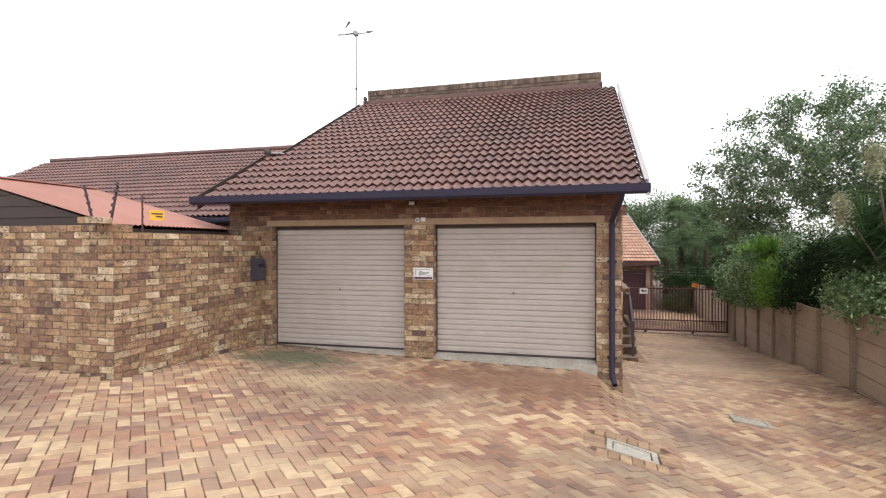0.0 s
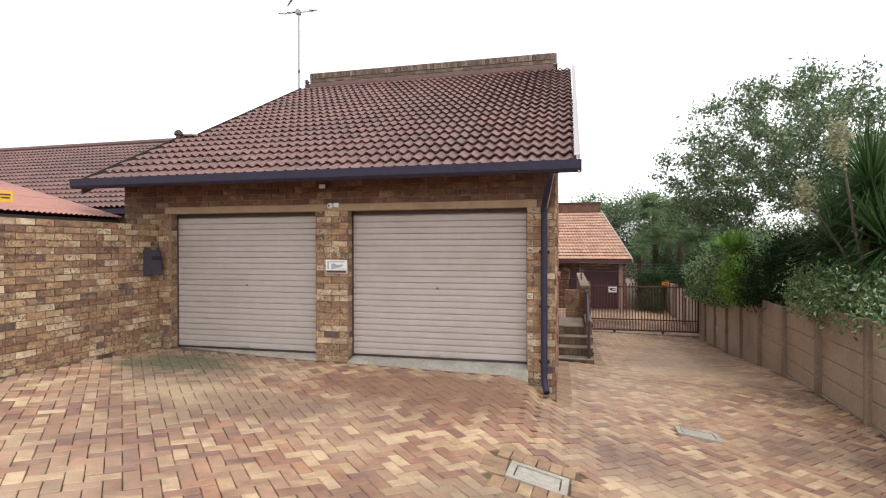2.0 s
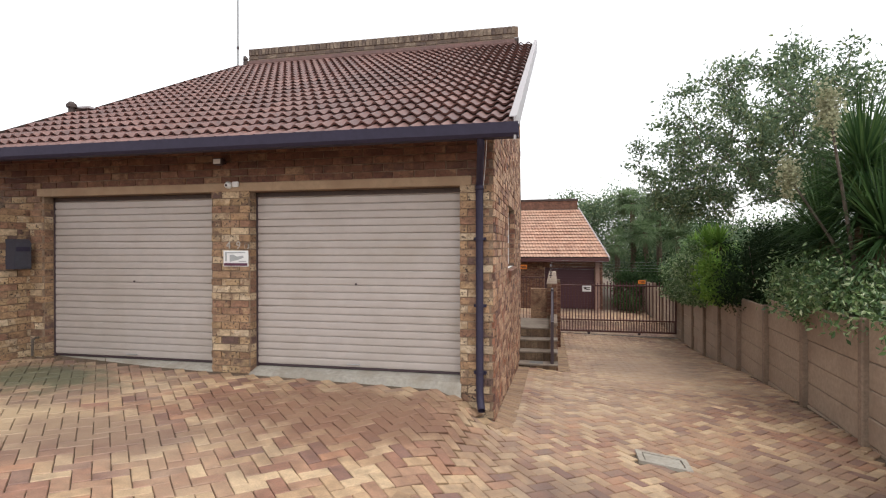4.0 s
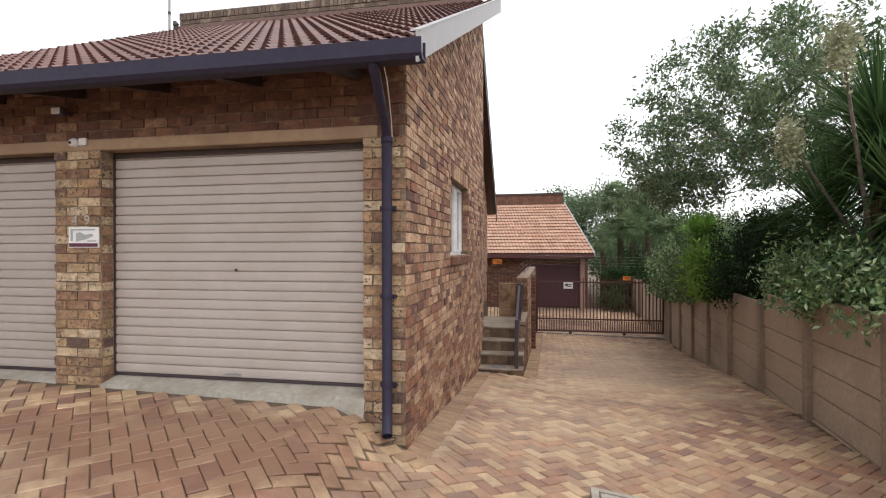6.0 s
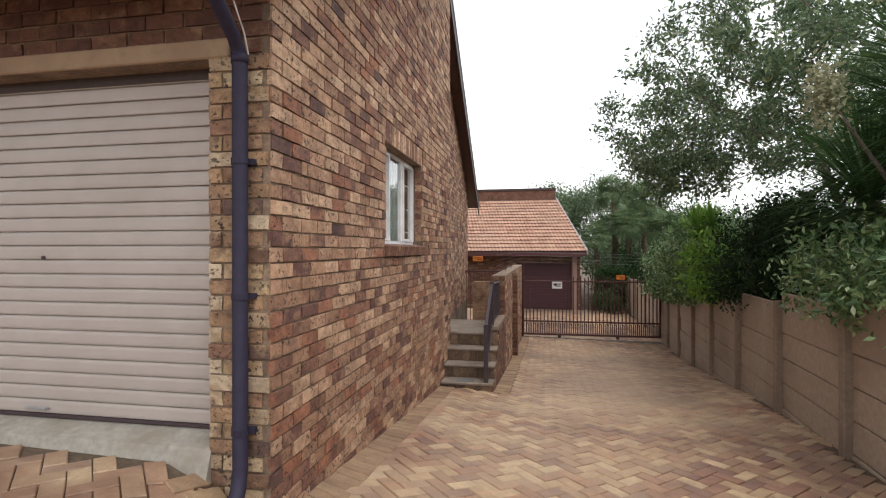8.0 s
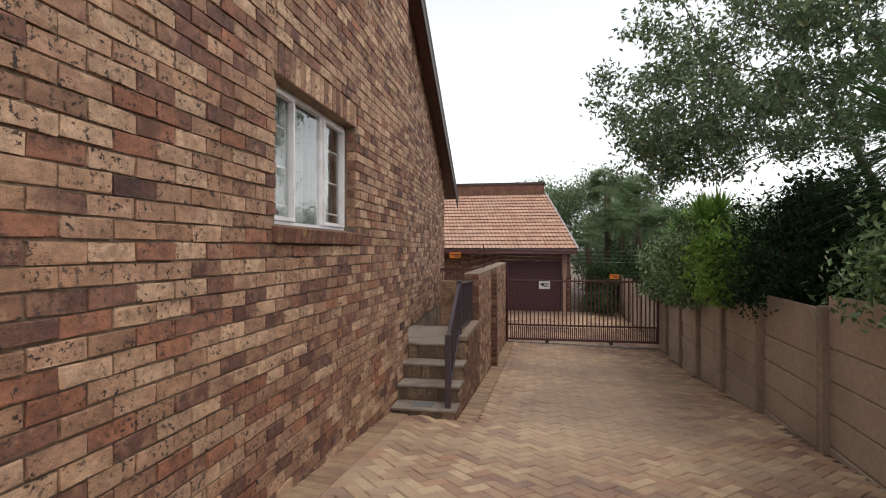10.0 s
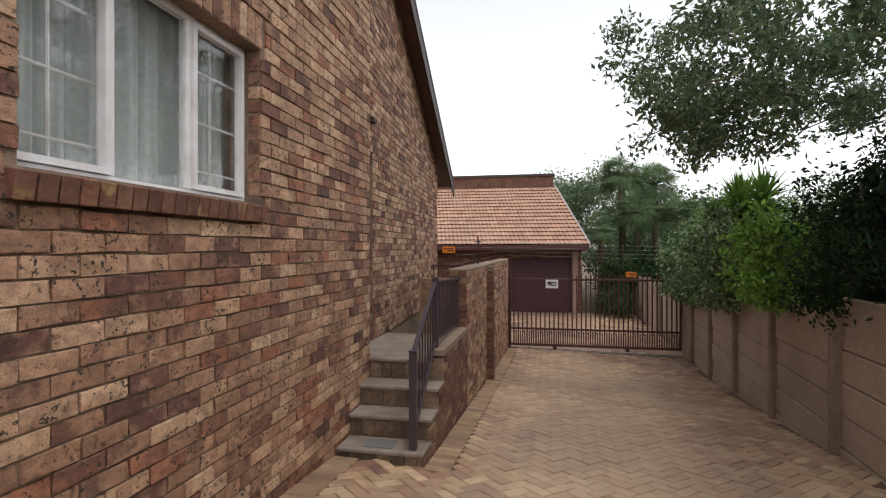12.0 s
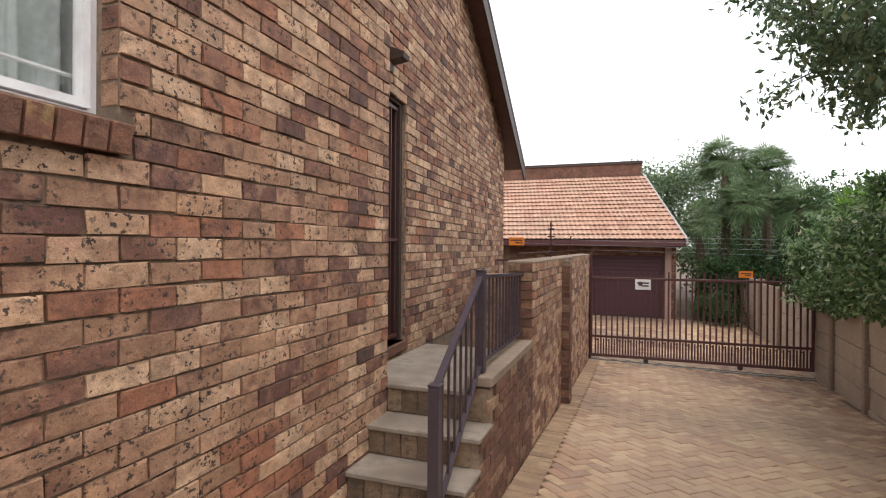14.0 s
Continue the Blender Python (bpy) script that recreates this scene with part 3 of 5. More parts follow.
part("gutter", Geo().prism([(-6.42, y - 0.12, z - 0.022) for y, z in prof], (7.10, 0, 0)), navy, house, "dark blue metal gutter along the eave")
part("fascia", Geo().box(-6.40, 0.62, 8.417, 8.44, 2.385, 2.45), wood_dark, house, "dark timber fascia board")
for k in range(8):
    x = -6.18 + 0.873 * k
    part("rafter", Geo().prism([(x, 8.445, roof_z(8.445) - 0.055), (x, 8.445, 2.385), (x, 9.2, 2.54), (x, 9.2, roof_z(9.2) - 0.055)], (0.08, 0, 0)), wood_dark, house)
g = Geo()
g.prism([(0.64, 8.30, roof_z(8.30) - 0.05), (0.64, 14.40, roof_z(14.40) - 0.17), (0.64, 14.40, roof_z(14.40) + 0.07), (0.64, 8.30, roof_z(8.30) + 0.15)], (0.022, 0, 0))
g.prism([(0.60, 8.30, roof_z(8.30) + 0.152), (0.668, 8.30, roof_z(8.30) + 0.152), (0.668, 14.40, roof_z(14.40) + 0.072), (0.60, 14.40, roof_z(14.40) + 0.072)], (0, 0, 0.008))
part("bargeboard", g, barge_grey, house, "pale grey sheet-metal barge on the roof verge")
g = Geo()
g.prism([(0.26, 14.40, back_z(14.4) - 0.24), (-0.155, 21.92, back_z(21.92) - 0.24), (-0.155, 21.92, back_z(21.92) + 0.03), (0.26, 14.40, back_z(14.4) + 0.03)], (0.022, 0, 0))
part("bargeboard", g, wood_dark, house, "dark brown timber barge board of the rear slope")
g = Geo()
g.prism([(0.20, 14.40, back_z(14.4) + 0.034), (-0.215, 21.93, back_z(21.93) + 0.034), (-0.12, 21.93, back_z(21.93) + 0.034), (0.295, 14.40, back_z(14.4) + 0.034)], (0, 0, 0.014))
part("barge_cap", g, barge_grey, house, "thin grey metal cap on the rear verge")
g = Geo()
g.prism([(-6.41, 8.46, roof_z(8.46) - 0.18), (-6.41, 10.4, roof_z(10.4) - 0.16), (-6.41, 10.4, roof_z(10.4) + 0.06), (-6.41, 8.46, roof_z(8.46) + 0.06)], (0.022, 0, 0))
g.prism([(-6.11, 10.4, roof_z(10.4) - 0.16), (-6.11, 14.4, roof_z(14.4) - 0.16), (-6.11, 14.4, roof_z(14.4) + 0.06), (-6.11, 10.4, roof_z(10.4) + 0.06)], (0.022, 0, 0))
part("bargeboard", g, wood_dark, house, "dark timber barge board on the far verge")
part("verge_flashing", Geo().box(-6.40, -6.02, 10.33, 10.52, roof_z(10.4) + 0.06, roof_z(10.4) + 0.10, bevel=0.01), barge_grey, house, "white metal flashing where the verge steps in")
para = part("parapet", Geo().box(-5.87, 0.27, 14.462, 14.60, 5.30, 5.94), mortar, house, "weathered brick parapet along the ridge")
part("parapet_flashing", Geo().box(-5.89, 0.29, 14.40, 14.452, 5.40, 5.61, bevel=0.006), plain_material("reddish_flashing", (0.11, 0.052, 0.043), 0.6, grain=8), house, "red-brown metal flashing at the parapet foot")
brick_grey = brick_material("weathered_parapet_brick", [(0.0, (0.16, 0.115, 0.085)), (0.5, (0.23, 0.175, 0.13)), (0.8, (0.12, 0.085, 0.07))], 0.6)
LATER.append(lambda: [lay_row(para, (-5.87, 14.45, 5.625 + 0.085 * k), X1, YN, 26, 0.222, 0.0735, 0.16, brick_grey, gap=0.0115) for k in range(2)])
LATER.append(lambda: lay_row(para, (-5.87, 14.44, 5.80), X1, YN, 73, 0.0735, 0.145, 0.17, brick_grey))

# roller doors with their slats
for u0, u1 in (D1, D2):
    x0, x1 = -6.2 + u0, -6.2 + u1
    door = part("garage_door", Geo().box(x0 + 0.012, x1 - 0.012, 9.20, 9.212, 0.0, 2.03), door_paint, house, "beige steel roller garage door, closed")
    slat = Geo()
    w = x1 - x0 - 0.03
    prof = [(0.002, 0.0), (0.002, 0.004), (-0.014, 0.0075), (-0.0165, 0.014), (-0.018, 0.03), (-0.0175, 0.066), (-0.015, 0.080), (-0.009, 0.0845), (0.012, 0.0845), (0.012, 0.0)]
    slat.prism([(0, y, z) for y, z in prof], (w, 0, 0))
    sm = slat.mesh("slat", door_paint)
    for k in range(24):
        fix(new("slat", sm), door, Matrix.Translation((x0 + 0.015, 9.185 + 0.0008 * (k % 3), 0.012 + k * 0.0848)))
    part("bottom_rail", Geo().box(x0 + 0.012, x1 - 0.012, 9.175, 9.205, -0.012, 0.012, bevel=0.004), ink, door, "dark rubber-edged bottom rail")
    for x in (x0, x1 - 0.02):
        part("guide_rail", Geo().box(x, x + 0.02, 9.16, 9.22, -0.02, 2.03, bevel=0.003), ink, door, "dark steel guide channel")
    hx = (x0 + x1) / 2 - 0.02
    g = Geo().tube([(hx - 0.07, 9.165, 0.045), (hx - 0.07, 9.145, 0.05), (hx + 0.07, 9.145, 0.05), (hx + 0.07, 9.165, 0.045)], 0.007)
    part("handle", g, galv, door, "small steel lift handle")
    part("keyhole", Geo().tube([(hx + 0.03, 9.168, 0.96), (hx + 0.03, 9.160, 0.96)], 0.013, 10), ink, door)
    part("door_head", Geo().box(x0, x1, 9.16, 9.2, 1.975, 2.032), wood_dark, house, "dark gap above the roller door")
    g = Geo()
    zl = -0.12 if u0 < 2 else -0.16
    g.prism([(x0 - 0.01, 9.21, 0.0 - 0.013), (x0 - 0.01, 9.02, -0.06), (x0 - 0.01, 8.95, zl - 0.12), (x0 - 0.01, 9.21, -0.4)], (x1 - x0 + 0.02, 0, 0))
    part("threshold", g, pale_concrete, house, "worn grey concrete threshold ramp")

# downpipe with swan neck and shoe
g = Geo()
g.tube([(0.235, 8.965, 1.99), (0.235, 8.965, -0.13), (0.245, 8.93, -0.22), (0.27, 8.85, -0.29)], 0.040, 14, close=False)
g.tube([(0.27, 8.85, -0.29), (0.245, 8.93, -0.22), (0.235, 8.965, -0.13)], 0.034, 14, close=False)
g.tube([(0.33, 8.36, 2.40), (0.33, 8.37, 2.36), (0.325, 8.43, 2.32), (0.245, 8.90, 2.08), (0.235, 8.955, 2.03), (0.235, 8.965, 1.96)], 0.036, 14, close=False)
g.tube([(0.235, 8.965, 1.97), (0.235, 8.965, 2.02)], 0.0445, 14)
pipe = part("downpipe", g, navy, house, "dark blue-purple downpipe with angled shoe", smooth=True)
cable = thing("cable", 0.28, 8.9, 2.1, "thin white cable running down beside the downpipe offset", "cable")
part("strand", Geo().tube([(0.375, 8.46, 2.40), (0.355, 8.60, 2.33), (0.32, 8.78, 2.20), (0.29, 8.92, 2.10), (0.275, 8.98, 2.02)], 0.0045, 6), white_paint, cable)
for z in (1.45, 0.75, 0.05):
    part("pipe_clip", Geo().tube([(0.235, 8.965, z), (0.235, 8.965, z + 0.03)], 0.045, 14).box(0.17, 0.30, 8.985, 9.03, z, z + 0.03), navy, pipe)

# window in the gable wall
WM = Matrix.Translation(A0) @ Matrix(((AU.x, AN.x, 0), (AU.y, AN.y, 0), (0, 0, 1))).to_4x4()
w0, w1, wz0, wz1 = WIN
dep = -0.115


def wbar(geo, u0, u1, z0, z1, d0, d1, bevel=0.004):
    geo.box(u0, u1, d0, d1, z0, z1, m=WM, bevel=bevel)


g = Geo()
ring(g, WM, w0, w1, wz0, wz1, 0.032, dep - 0.04, dep + 0.011)
m1, m2 = w0 + 0.50, w0 + 1.00
window = part("window", g, white_paint, house, "white steel window with three panes and lace curtains")
for u in (m1, m2):
    g = Geo()
    wbar(g, u - 0.018, u + 0.018, wz0 + 0.033, wz1 - 0.033, dep - 0.04, dep + 0.012)
    part("mullion", g, white_paint, window)
for a, b, cas in ((w0 + 0.03, m1 - 0.018, True), (m1 + 0.018, m2 - 0.018, False), (m2 + 0.018, w1 - 0.03, True)):
    if cas:
        g = Geo()
        ring(g, WM, a + 0.002, b - 0.002, wz0 + 0.037, wz1 - 0.032, 0.028, dep - 0.02, dep + 0.028)
        part("casement", g, white_paint, window, "white casement sash")
    ob = part("pane", Geo().box(a + 0.004, b - 0.004, dep - 0.012, dep - 0.006, wz0 + 0.04, wz1 - 0.035, m=WM), glass, window, "clear reflecting window glass")
    ob.visible_shadow = False
g = Geo()
wbar(g, w0 + 0.02, w1 - 0.02, wz0 - 0.012, wz0 + 0.002, dep - 0.04, -0.02)
part("sill_board", g, white_paint, window, "white painted inner sill edge")
for u, a, b in ((w0 + 0.26, w0, m1), (w0 + 1.26, m2, w1)):
    for p, q in [((u, wz0), (u, wz1))] + [((a, wz0 + z), (b, wz0 + z)) for z in (0.15, 0.42, 0.70)]:
        g = Geo().tube([WM @ Vector((p[0], dep - 0.055, p[1])), WM @ Vector((q[0], dep - 0.055, q[1]))], 0.0085, 6)
        part("burglar_bar", g, white_paint, window, "white burglar bar behind the glass")
cv, cf = [], []
cu = np.linspace(w0 - 0.1, w1 + 0.42, 190)
for i, u in enumerate(cu):
    d = dep - 0.17 + 0.028 * math.sin(u * 46) + 0.014 * math.sin(u * 103 + 1)
    for z in (wz0 - 0.1, wz1 + 0.1):
        cv.append(WM @ Vector((u, d, z)))
cf = [(2 * i, 2 * i + 2, 2 * i + 3, 2 * i + 1) for i in range(len(cu) - 1)]
part("curtain", Geo().add(cv, cf), curtain_mat, window, "white pleated lace curtain", smooth=True)
g = Geo()
wbar(g, w0 - 0.25, w1 + 0.25, wz0 - 0.4, wz1 + 0.4, dep - 1.42, dep - 1.40, 0)
part("room_wall", g, wall_paint, window, "plain wall of the room inside")
sill = part("sill", Geo().box(w0 - 0.02, w1 + 0.02, -0.10, 0.0, wz0 - 0.16, wz0 - 0.10, m=WM), mortar, window, "red-brown brick-on-edge window sill")
LATER.append(lambda: lay_row(sill, WM @ Vector((w0 - 0.05, 0.045, wz0 - 0.118)), AU, AN, 19, 0.0735, 0.10, 0.16, brick_sill, tilt=-9))
sold = part("head_course", Geo().box(w0 - 0.02, w1 + 0.02, -0.06, -0.004, wz1 + 0.001, wz1 + 0.20, m=WM), mortar, window, "soldier course of brick over the window")
LATER.append(lambda: lay_row(sold, WM @ Vector((w0 - 0.04, 0.007, wz1 + 0.004)), AU, AN, 19, 0.0735, 0.20, 0.1, brick_mixed))

# kitchen door in the set-back wall, with its steel security gate
DM = Matrix.Translation(B0) @ Matrix(((BU.x, BN.x, 0), (BU.y, BN.y, 0), (0, 0, 1))).to_4x4()
d0, d1, dz0, dz1 = DOOR
g = Geo()
for a, b, c, d in ((d0, d0 + 0.05, dz0, dz1), (d1 - 0.05, d1, dz0, dz1), (d0 + 0.05, d1 - 0.05, dz1 - 0.05, dz1)):
    g.box(a, b, -0.16, -0.03, c, d, m=DM, bevel=0.004)
kd = part("back_door", g, wood_dark, house, "dark timber door behind a steel security gate")
part("leaf", Geo().box(d0 + 0.05, d1 - 0.05, -0.16, -0.12, dz0 + 0.01, dz1 - 0.05, m=DM, bevel=0.004), wood_dark, kd, "dark stained door leaf")
for u in np.arange(d0 + 0.07, d1 - 0.05, 0.11):
    part("gate_bar", Geo().box(u, u + 0.014, -0.07, -0.056, dz0 + 0.03, dz1 - 0.06, m=DM), maroon, kd)
for z in (dz0 + 0.04, 0.7, dz1 - 0.10):
    part("gate_rail", Geo().box(d0 + 0.055, d1 - 0.055, -0.075, -0.05, z, z + 0.03, m=DM), maroon, kd)
part("door_sill", Geo().box(d0 - 0.02, d1 + 0.02, -0.15, 0.03, dz0 - 0.085, dz0, m=DM, bevel=0.006), brick_brown, kd, "brick door sill")
wl_ = thing("wall_light", 0.02, 15.45, 2.25, "dark square bulkhead wall light on the brick wall", "wall light")
fix_m = DM @ Matrix.Translation((0.85, 0, 2.22))
part("back_plate", Geo().box(-0.06, 0.06, 0.004, 0.02, -0.09, 0.09, m=fix_m, bevel=0.004), ink, wl_)
part("hood", Geo().prism([fix_m @ Vector(p) for p in ((-0.07, 0.02, 0.10), (-0.07, 0.16, 0.04), (-0.07, 0.15, 0.0), (-0.07, 0.02, -0.02))], (fix_m.to_3x3() @ Vector((0.14, 0, 0)))), wood_dark, wl_, "sloping dark hood")

# fronts of brick, laid last
pier = lambda u, z: u > 3.0 and z < 2.05
LATER.append(lambda: lay_bricks(wall_f, FP, X1, YN, 6.565, -0.7, 2.03, brick_buff, [(D1[0], D1[1], -2, 2.04), (D2[0], D2[1], -2, 2.04)], pier))
# above the lintel: red-brown brick, its darker tone carrying the eave's shade
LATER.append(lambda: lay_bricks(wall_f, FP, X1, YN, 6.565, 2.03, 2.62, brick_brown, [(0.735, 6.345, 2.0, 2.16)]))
LATER.append(lambda: lay_bricks(wall_a, A0, AU, AN, LA, -1.3, 5.5, brick_mixed, [(WIN[0] - 0.0, WIN[1], WIN[2] - 0.0, WIN[3]), (WIN[0] - 0.05, WIN[1] + 0.05, WIN[2] - 0.16, WIN[2] + 0.01), (WIN[0] - 0.05, WIN[1] + 0.05, WIN[3] - 0.03, WIN[3] + 0.21)],
                                lambda u, z: 2.6 < u < 5.2 and -0.25 < z < 0.95, top=lambda u: roof_z(9.03 + u) - 0.05))
LATER.append(lambda: lay_bricks(wall_b, B0, BU, BN, LB, -0.4, 5.5, brick_mixed, [(DOOR[0], DOOR[1], DOOR[2] - 0.09, DOOR[3])], lambda u, z: 1.4 < u < 4.2 and 0 < z < 2.0, top=lambda u: back_z(14.5 + u) - 0.08))


def reveal(wall, m, u, z0, z1, deep, facing, material):
    """Brick ends that line the side of an opening."""
    k = math.ceil((z0 - 0.005) / COURSE)
    shared = Geo().box(0, 0.006, -deep, -0.004, 0, BH, bevel=0.002).mesh("brick", material)
    while k * COURSE + BH < z1:
        fix(new("brick", shared), wall, m @ Matrix.Translation((u if facing > 0 else u - 0.006, 0, k * COURSE + JOINT / 2)))
        k += 1


LATER.append(lambda: reveal(wall_a, WM, WIN[1], WIN[2], WIN[3], 0.075, -1, brick_mixed))
FM = Matrix.Translation(FP) @ Matrix(((1, 0, 0), (0, -1, 0), (0, 0, 1))).to_4x4()
for u, f in ((D1[0], 1), (D1[1], -1), (D2[0], 1), (D2[1], -1)):
    LATER.append(lambda u=u, f=f: reveal(wall_f, FM, u, -0.1, 2.02, 0.12, f, brick_buff))


# ---- courtyard wall and what stands behind it ----
court = thing("courtyard_wall", -8, 6.1, 0, "speckled yellow-brown face-brick courtyard wall", "wall")
g = Geo().box(-15.0, -5.58, 6.06, 6.28, -0.5, 1.955).box(-5.80, -5.58, 6.28, 9.03, -0.5, 1.87)
cw = part("wall_core", g, mortar, court)
LATER.append(lambda: lay_bricks(cw, (-5.58, 6.06, 0), (0, 1, 0), (1, 0, 0), 2.97, -0.2, 1.885, brick_buff, pick=lambda u, z: z > 0.3))
LATER.append(lambda: lay_bricks(cw, (-5.58, 6.06, 0), (-1, 0, 0), (0, -1, 0), 9.4, -0.2, 1.97, brick_buff, pick=lambda u, z: u < 2.4 and z > 0.3))
LATER.append(lambda: lay_row(cw, (-5.80, 6.04, 1.962), X1, YN, 2, 0.105, 0.073, -0.25, brick_buff))
part("corner_cap", Geo().box(-5.80, -5.56, 6.04, 6.32, 1.87, 1.962), brick_buff, court)


def fence_bracket(x, y, z, lean, high=0.48):
    """A leaning steel bracket with insulators for electric fence wire."""
    t = thing("fence_bracket", x, y, z, "leaning dark steel electric-fence bracket with insulators", "fence bracket", "electric fence brackets")
    top = (x + lean, y, z + high)
    part("bar", Geo().tube([(x, y, z - 0.06), top], 0.014, 6), ink, t)
    for k in range(5):
        f = 0.18 + 0.19 * k
        p = Vector((x + lean * f, y, z + high * f))
        part("insulator", Geo().tube([p - Vector((0.0, 0.02, 0)), p + Vector((0.035, -0.035, 0.006))], [0.017, 0.022], 8), ink, t)
    return t


fence_bracket(-5.98, 6.17, 1.96, -0.16)
fence_bracket(-5.74, 6.17, 2.03, 0.12, 0.44)
post = thing("fence_post", -5.69, 6.6, 1.87, "thin dark steel electric-fence post on the courtyard wall", "fence post")
part("bar", Geo().tube([(-5.69, 6.6, 1.80), (-5.69, 6.6, 2.36)], 0.011, 6), maroon, post)
for k in range(4):
    part("insulator", Geo().tube([(-5.69, 6.6, 1.98 + 0.1 * k), (-5.66, 6.58, 1.98 + 0.1 * k)], 0.012, 6), ink, post)


def warning_sign(x, y, z, w, h, yaw, board, label, name="warning_sign"):
    t = thing(name, x, y, z, label, "sign")
    m = Matrix.Translation((x, y, z)) @ pose(0, 0, 0, 0, 0, yaw)
    part("board", Geo().box(0, w, -0.004, 0, 0, h, m=m, bevel=0.0015), board, t)
    for a, b, c, d in ((0.12, 0.88, 0.58, 0.72), (0.42, 0.86, 0.30, 0.44)):
        part("print_bar", Geo().box(a * w, b * w, -0.0065, -0.0045, c * h, d * h, m=m), ink, t)
    return t


warning_sign(-5.66, 6.68, 2.04, 0.20, 0.13, 72, yellow_sign, "yellow electric fence warning sign with dark print")
wires = thing("fence_wire", -5.7, 7.5, 2.2, "thin steel electric-fence wires along the courtyard wall", "wire")
for k in range(3):
    z = 2.02 + 0.12 * k
    part("strand", Geo().tube([(-5.69, 6.6, z), (-5.69, 7.8, z - 0.015), (-5.69, 9.02, z)], 0.0016, 4), galv, wires)

carport = thing("carport", -7.6, 7.7, 0, "open carport with faded red corrugated sheet roof", "carport")
cv, cf = [], []
cy = np.linspace(6.48, 8.86, 190)
for y in cy:
    dz = 0.009 * math.sin(y * 2 * math.pi / 0.076)
    cv += [(-6.06, y, 1.985 + dz), (-9.0, y, 2.76 + dz), (-12.0, y, 2.0 + dz)]
cf = [q for i in range(len(cy) - 1) for q in ((3 * i, 3 * i + 3, 3 * i + 4, 3 * i + 1), (3 * i + 1, 3 * i + 4, 3 * i + 5, 3 * i + 2))]
part("roof_sheet", Geo().add(cv, cf), red_sheet, carport, "faded red corrugated roof sheet", smooth=True)
g = Geo().box(-9.08, -8.92, 6.47, 8.87, 2.765, 2.785, bevel=0.004)
part("ridge_cap", g, red_sheet, carport)
for y in (6.52, 8.82):
    g = Geo().prism([(-6.1, y, 1.965), (-9.0, y, 2.735), (-11.9, y, 1.965), (-11.9, y, 1.86), (-6.1, y, 1.86)], (0, 0.03, 0))
    part("gable_board", g, wood_dark, carport, "dark timber gable boards")
    for k in range(5):
        z = 1.93 + 0.16 * k
        half = (2.735 - z) / 0.77 * 2.9
        part("board_strip", Geo().box(-9 - half + 0.06, -9 + half - 0.06, y - 0.014, y - 0.002, z, z + 0.012), wood_dark, carport)
part("beam", Geo().box(-6.2, -6.1, 6.56, 8.8, 1.82, 1.94, bevel=0.005), wood_dark, carport)
for x in (-6.2, -11.9):
    for y in (6.6, 8.7):
        part("carport_post", Geo().box(x, x + 0.09, y, y + 0.09, -0.2, 1.86, bevel=0.005), wood_dark, carport)

hl = thing("main_house", -13, 15, 0, "brown brick main house with brown tiled roof", "house")
part("wall", Geo().box(-20.0, -6.25, 12.35, 12.57, -1.2, 2.44), brick_brown, hl, "shaded brown brick wall")
part("gable_wall", Geo().prism([(-20.0, 12.57, -1.2), (-20.0, 21.5, -1.2), (-20.0, 21.5, 2.4), (-20.0, 17.0, 4.8), (-20.0, 12.57, 2.5)], (0.22, 0, 0)), brick_brown, hl)
HSL = 2.6 / 5.0
g = Geo().prism([(-20.3, 12.0, 2.40), (-6.24, 12.0, 2.40), (-6.24, 17.0, 5.0), (-20.3, 17.0, 5.0)], (0, 0, -0.06))
g.prism([(-20.3, 17.02, 5.0), (-6.24, 17.02, 5.0), (-6.24, 22.0, 2.4), (-20.3, 22.0, 2.4)], (0, 0, -0.06))
roof_h = part("roof", g, wood_dark, hl, "brown concrete tile roof of the main house")
part("ridge_tiles", Geo().tube([(-20.3, 17.0, 5.05), (-6.2, 17.0, 5.05)], 0.09, 10), tile_brown, hl, "rounded ridge tiles")
part("gutter", Geo().prism([(-20.3, y + 3.56, z - 0.13) for y, z in [(8.535, 2.40), (8.43, 2.40), (8.405, 2.43), (8.40, 2.53), (8.413, 2.532), (8.418, 2.44), (8.525, 2.412), (8.525, 2.535), (8.535, 2.535)]], (14.06, 0, 0)), navy, hl, "dark blue gutter")
LATER.append(lambda: lay_tiles(roof_h, (0, 12.0, 2.41), (0, 5, 2.6), 17, lambda y: -20.3, lambda y: -6.24, tile_brown, 0))
cowl = thing("roof_vent", -6.2, 10.25, roof_z(10.2), "small dark round roof vent on the verge", "roof vent")
part("pipe", Geo().tube([(-6.25, 10.25, roof_z(10.2)), (-6.25, 10.25, roof_z(10.2) + 0.16)], 0.045, 12), wood_dark, cowl)
part("cap", Geo().tube([(-6.25, 10.25, roof_z(10.2) + 0.16), (-6.25, 10.25, roof_z(10.2) + 0.21), (-6.25, 10.25, roof_z(10.2) + 0.25)], [0.075, 0.07, 0.03], 14), wood_dark, cowl)
cap2 = thing("ridge_vent", -5.9, 14.4, 5.6, "small dark cowl at the end of the ridge", "roof vent")
part("pipe", Geo().tube([(-5.93, 14.42, 5.50), (-5.93, 14.42, 5.70)], [0.05, 0.04], 10), wood_dark, cap2)
part("cap", Geo().tube([(-5.93, 14.42, 5.70), (-5.95, 14.40, 5.78)], [0.065, 0.03], 10), wood_dark, cap2)
far = thing("far_house", -34, 24, 0, "distant neighbouring house with pale grey roof", "house")
part("wall", Geo().box(-44, -29, 24, 30, -1.5, 4.9), wall_paint, far)
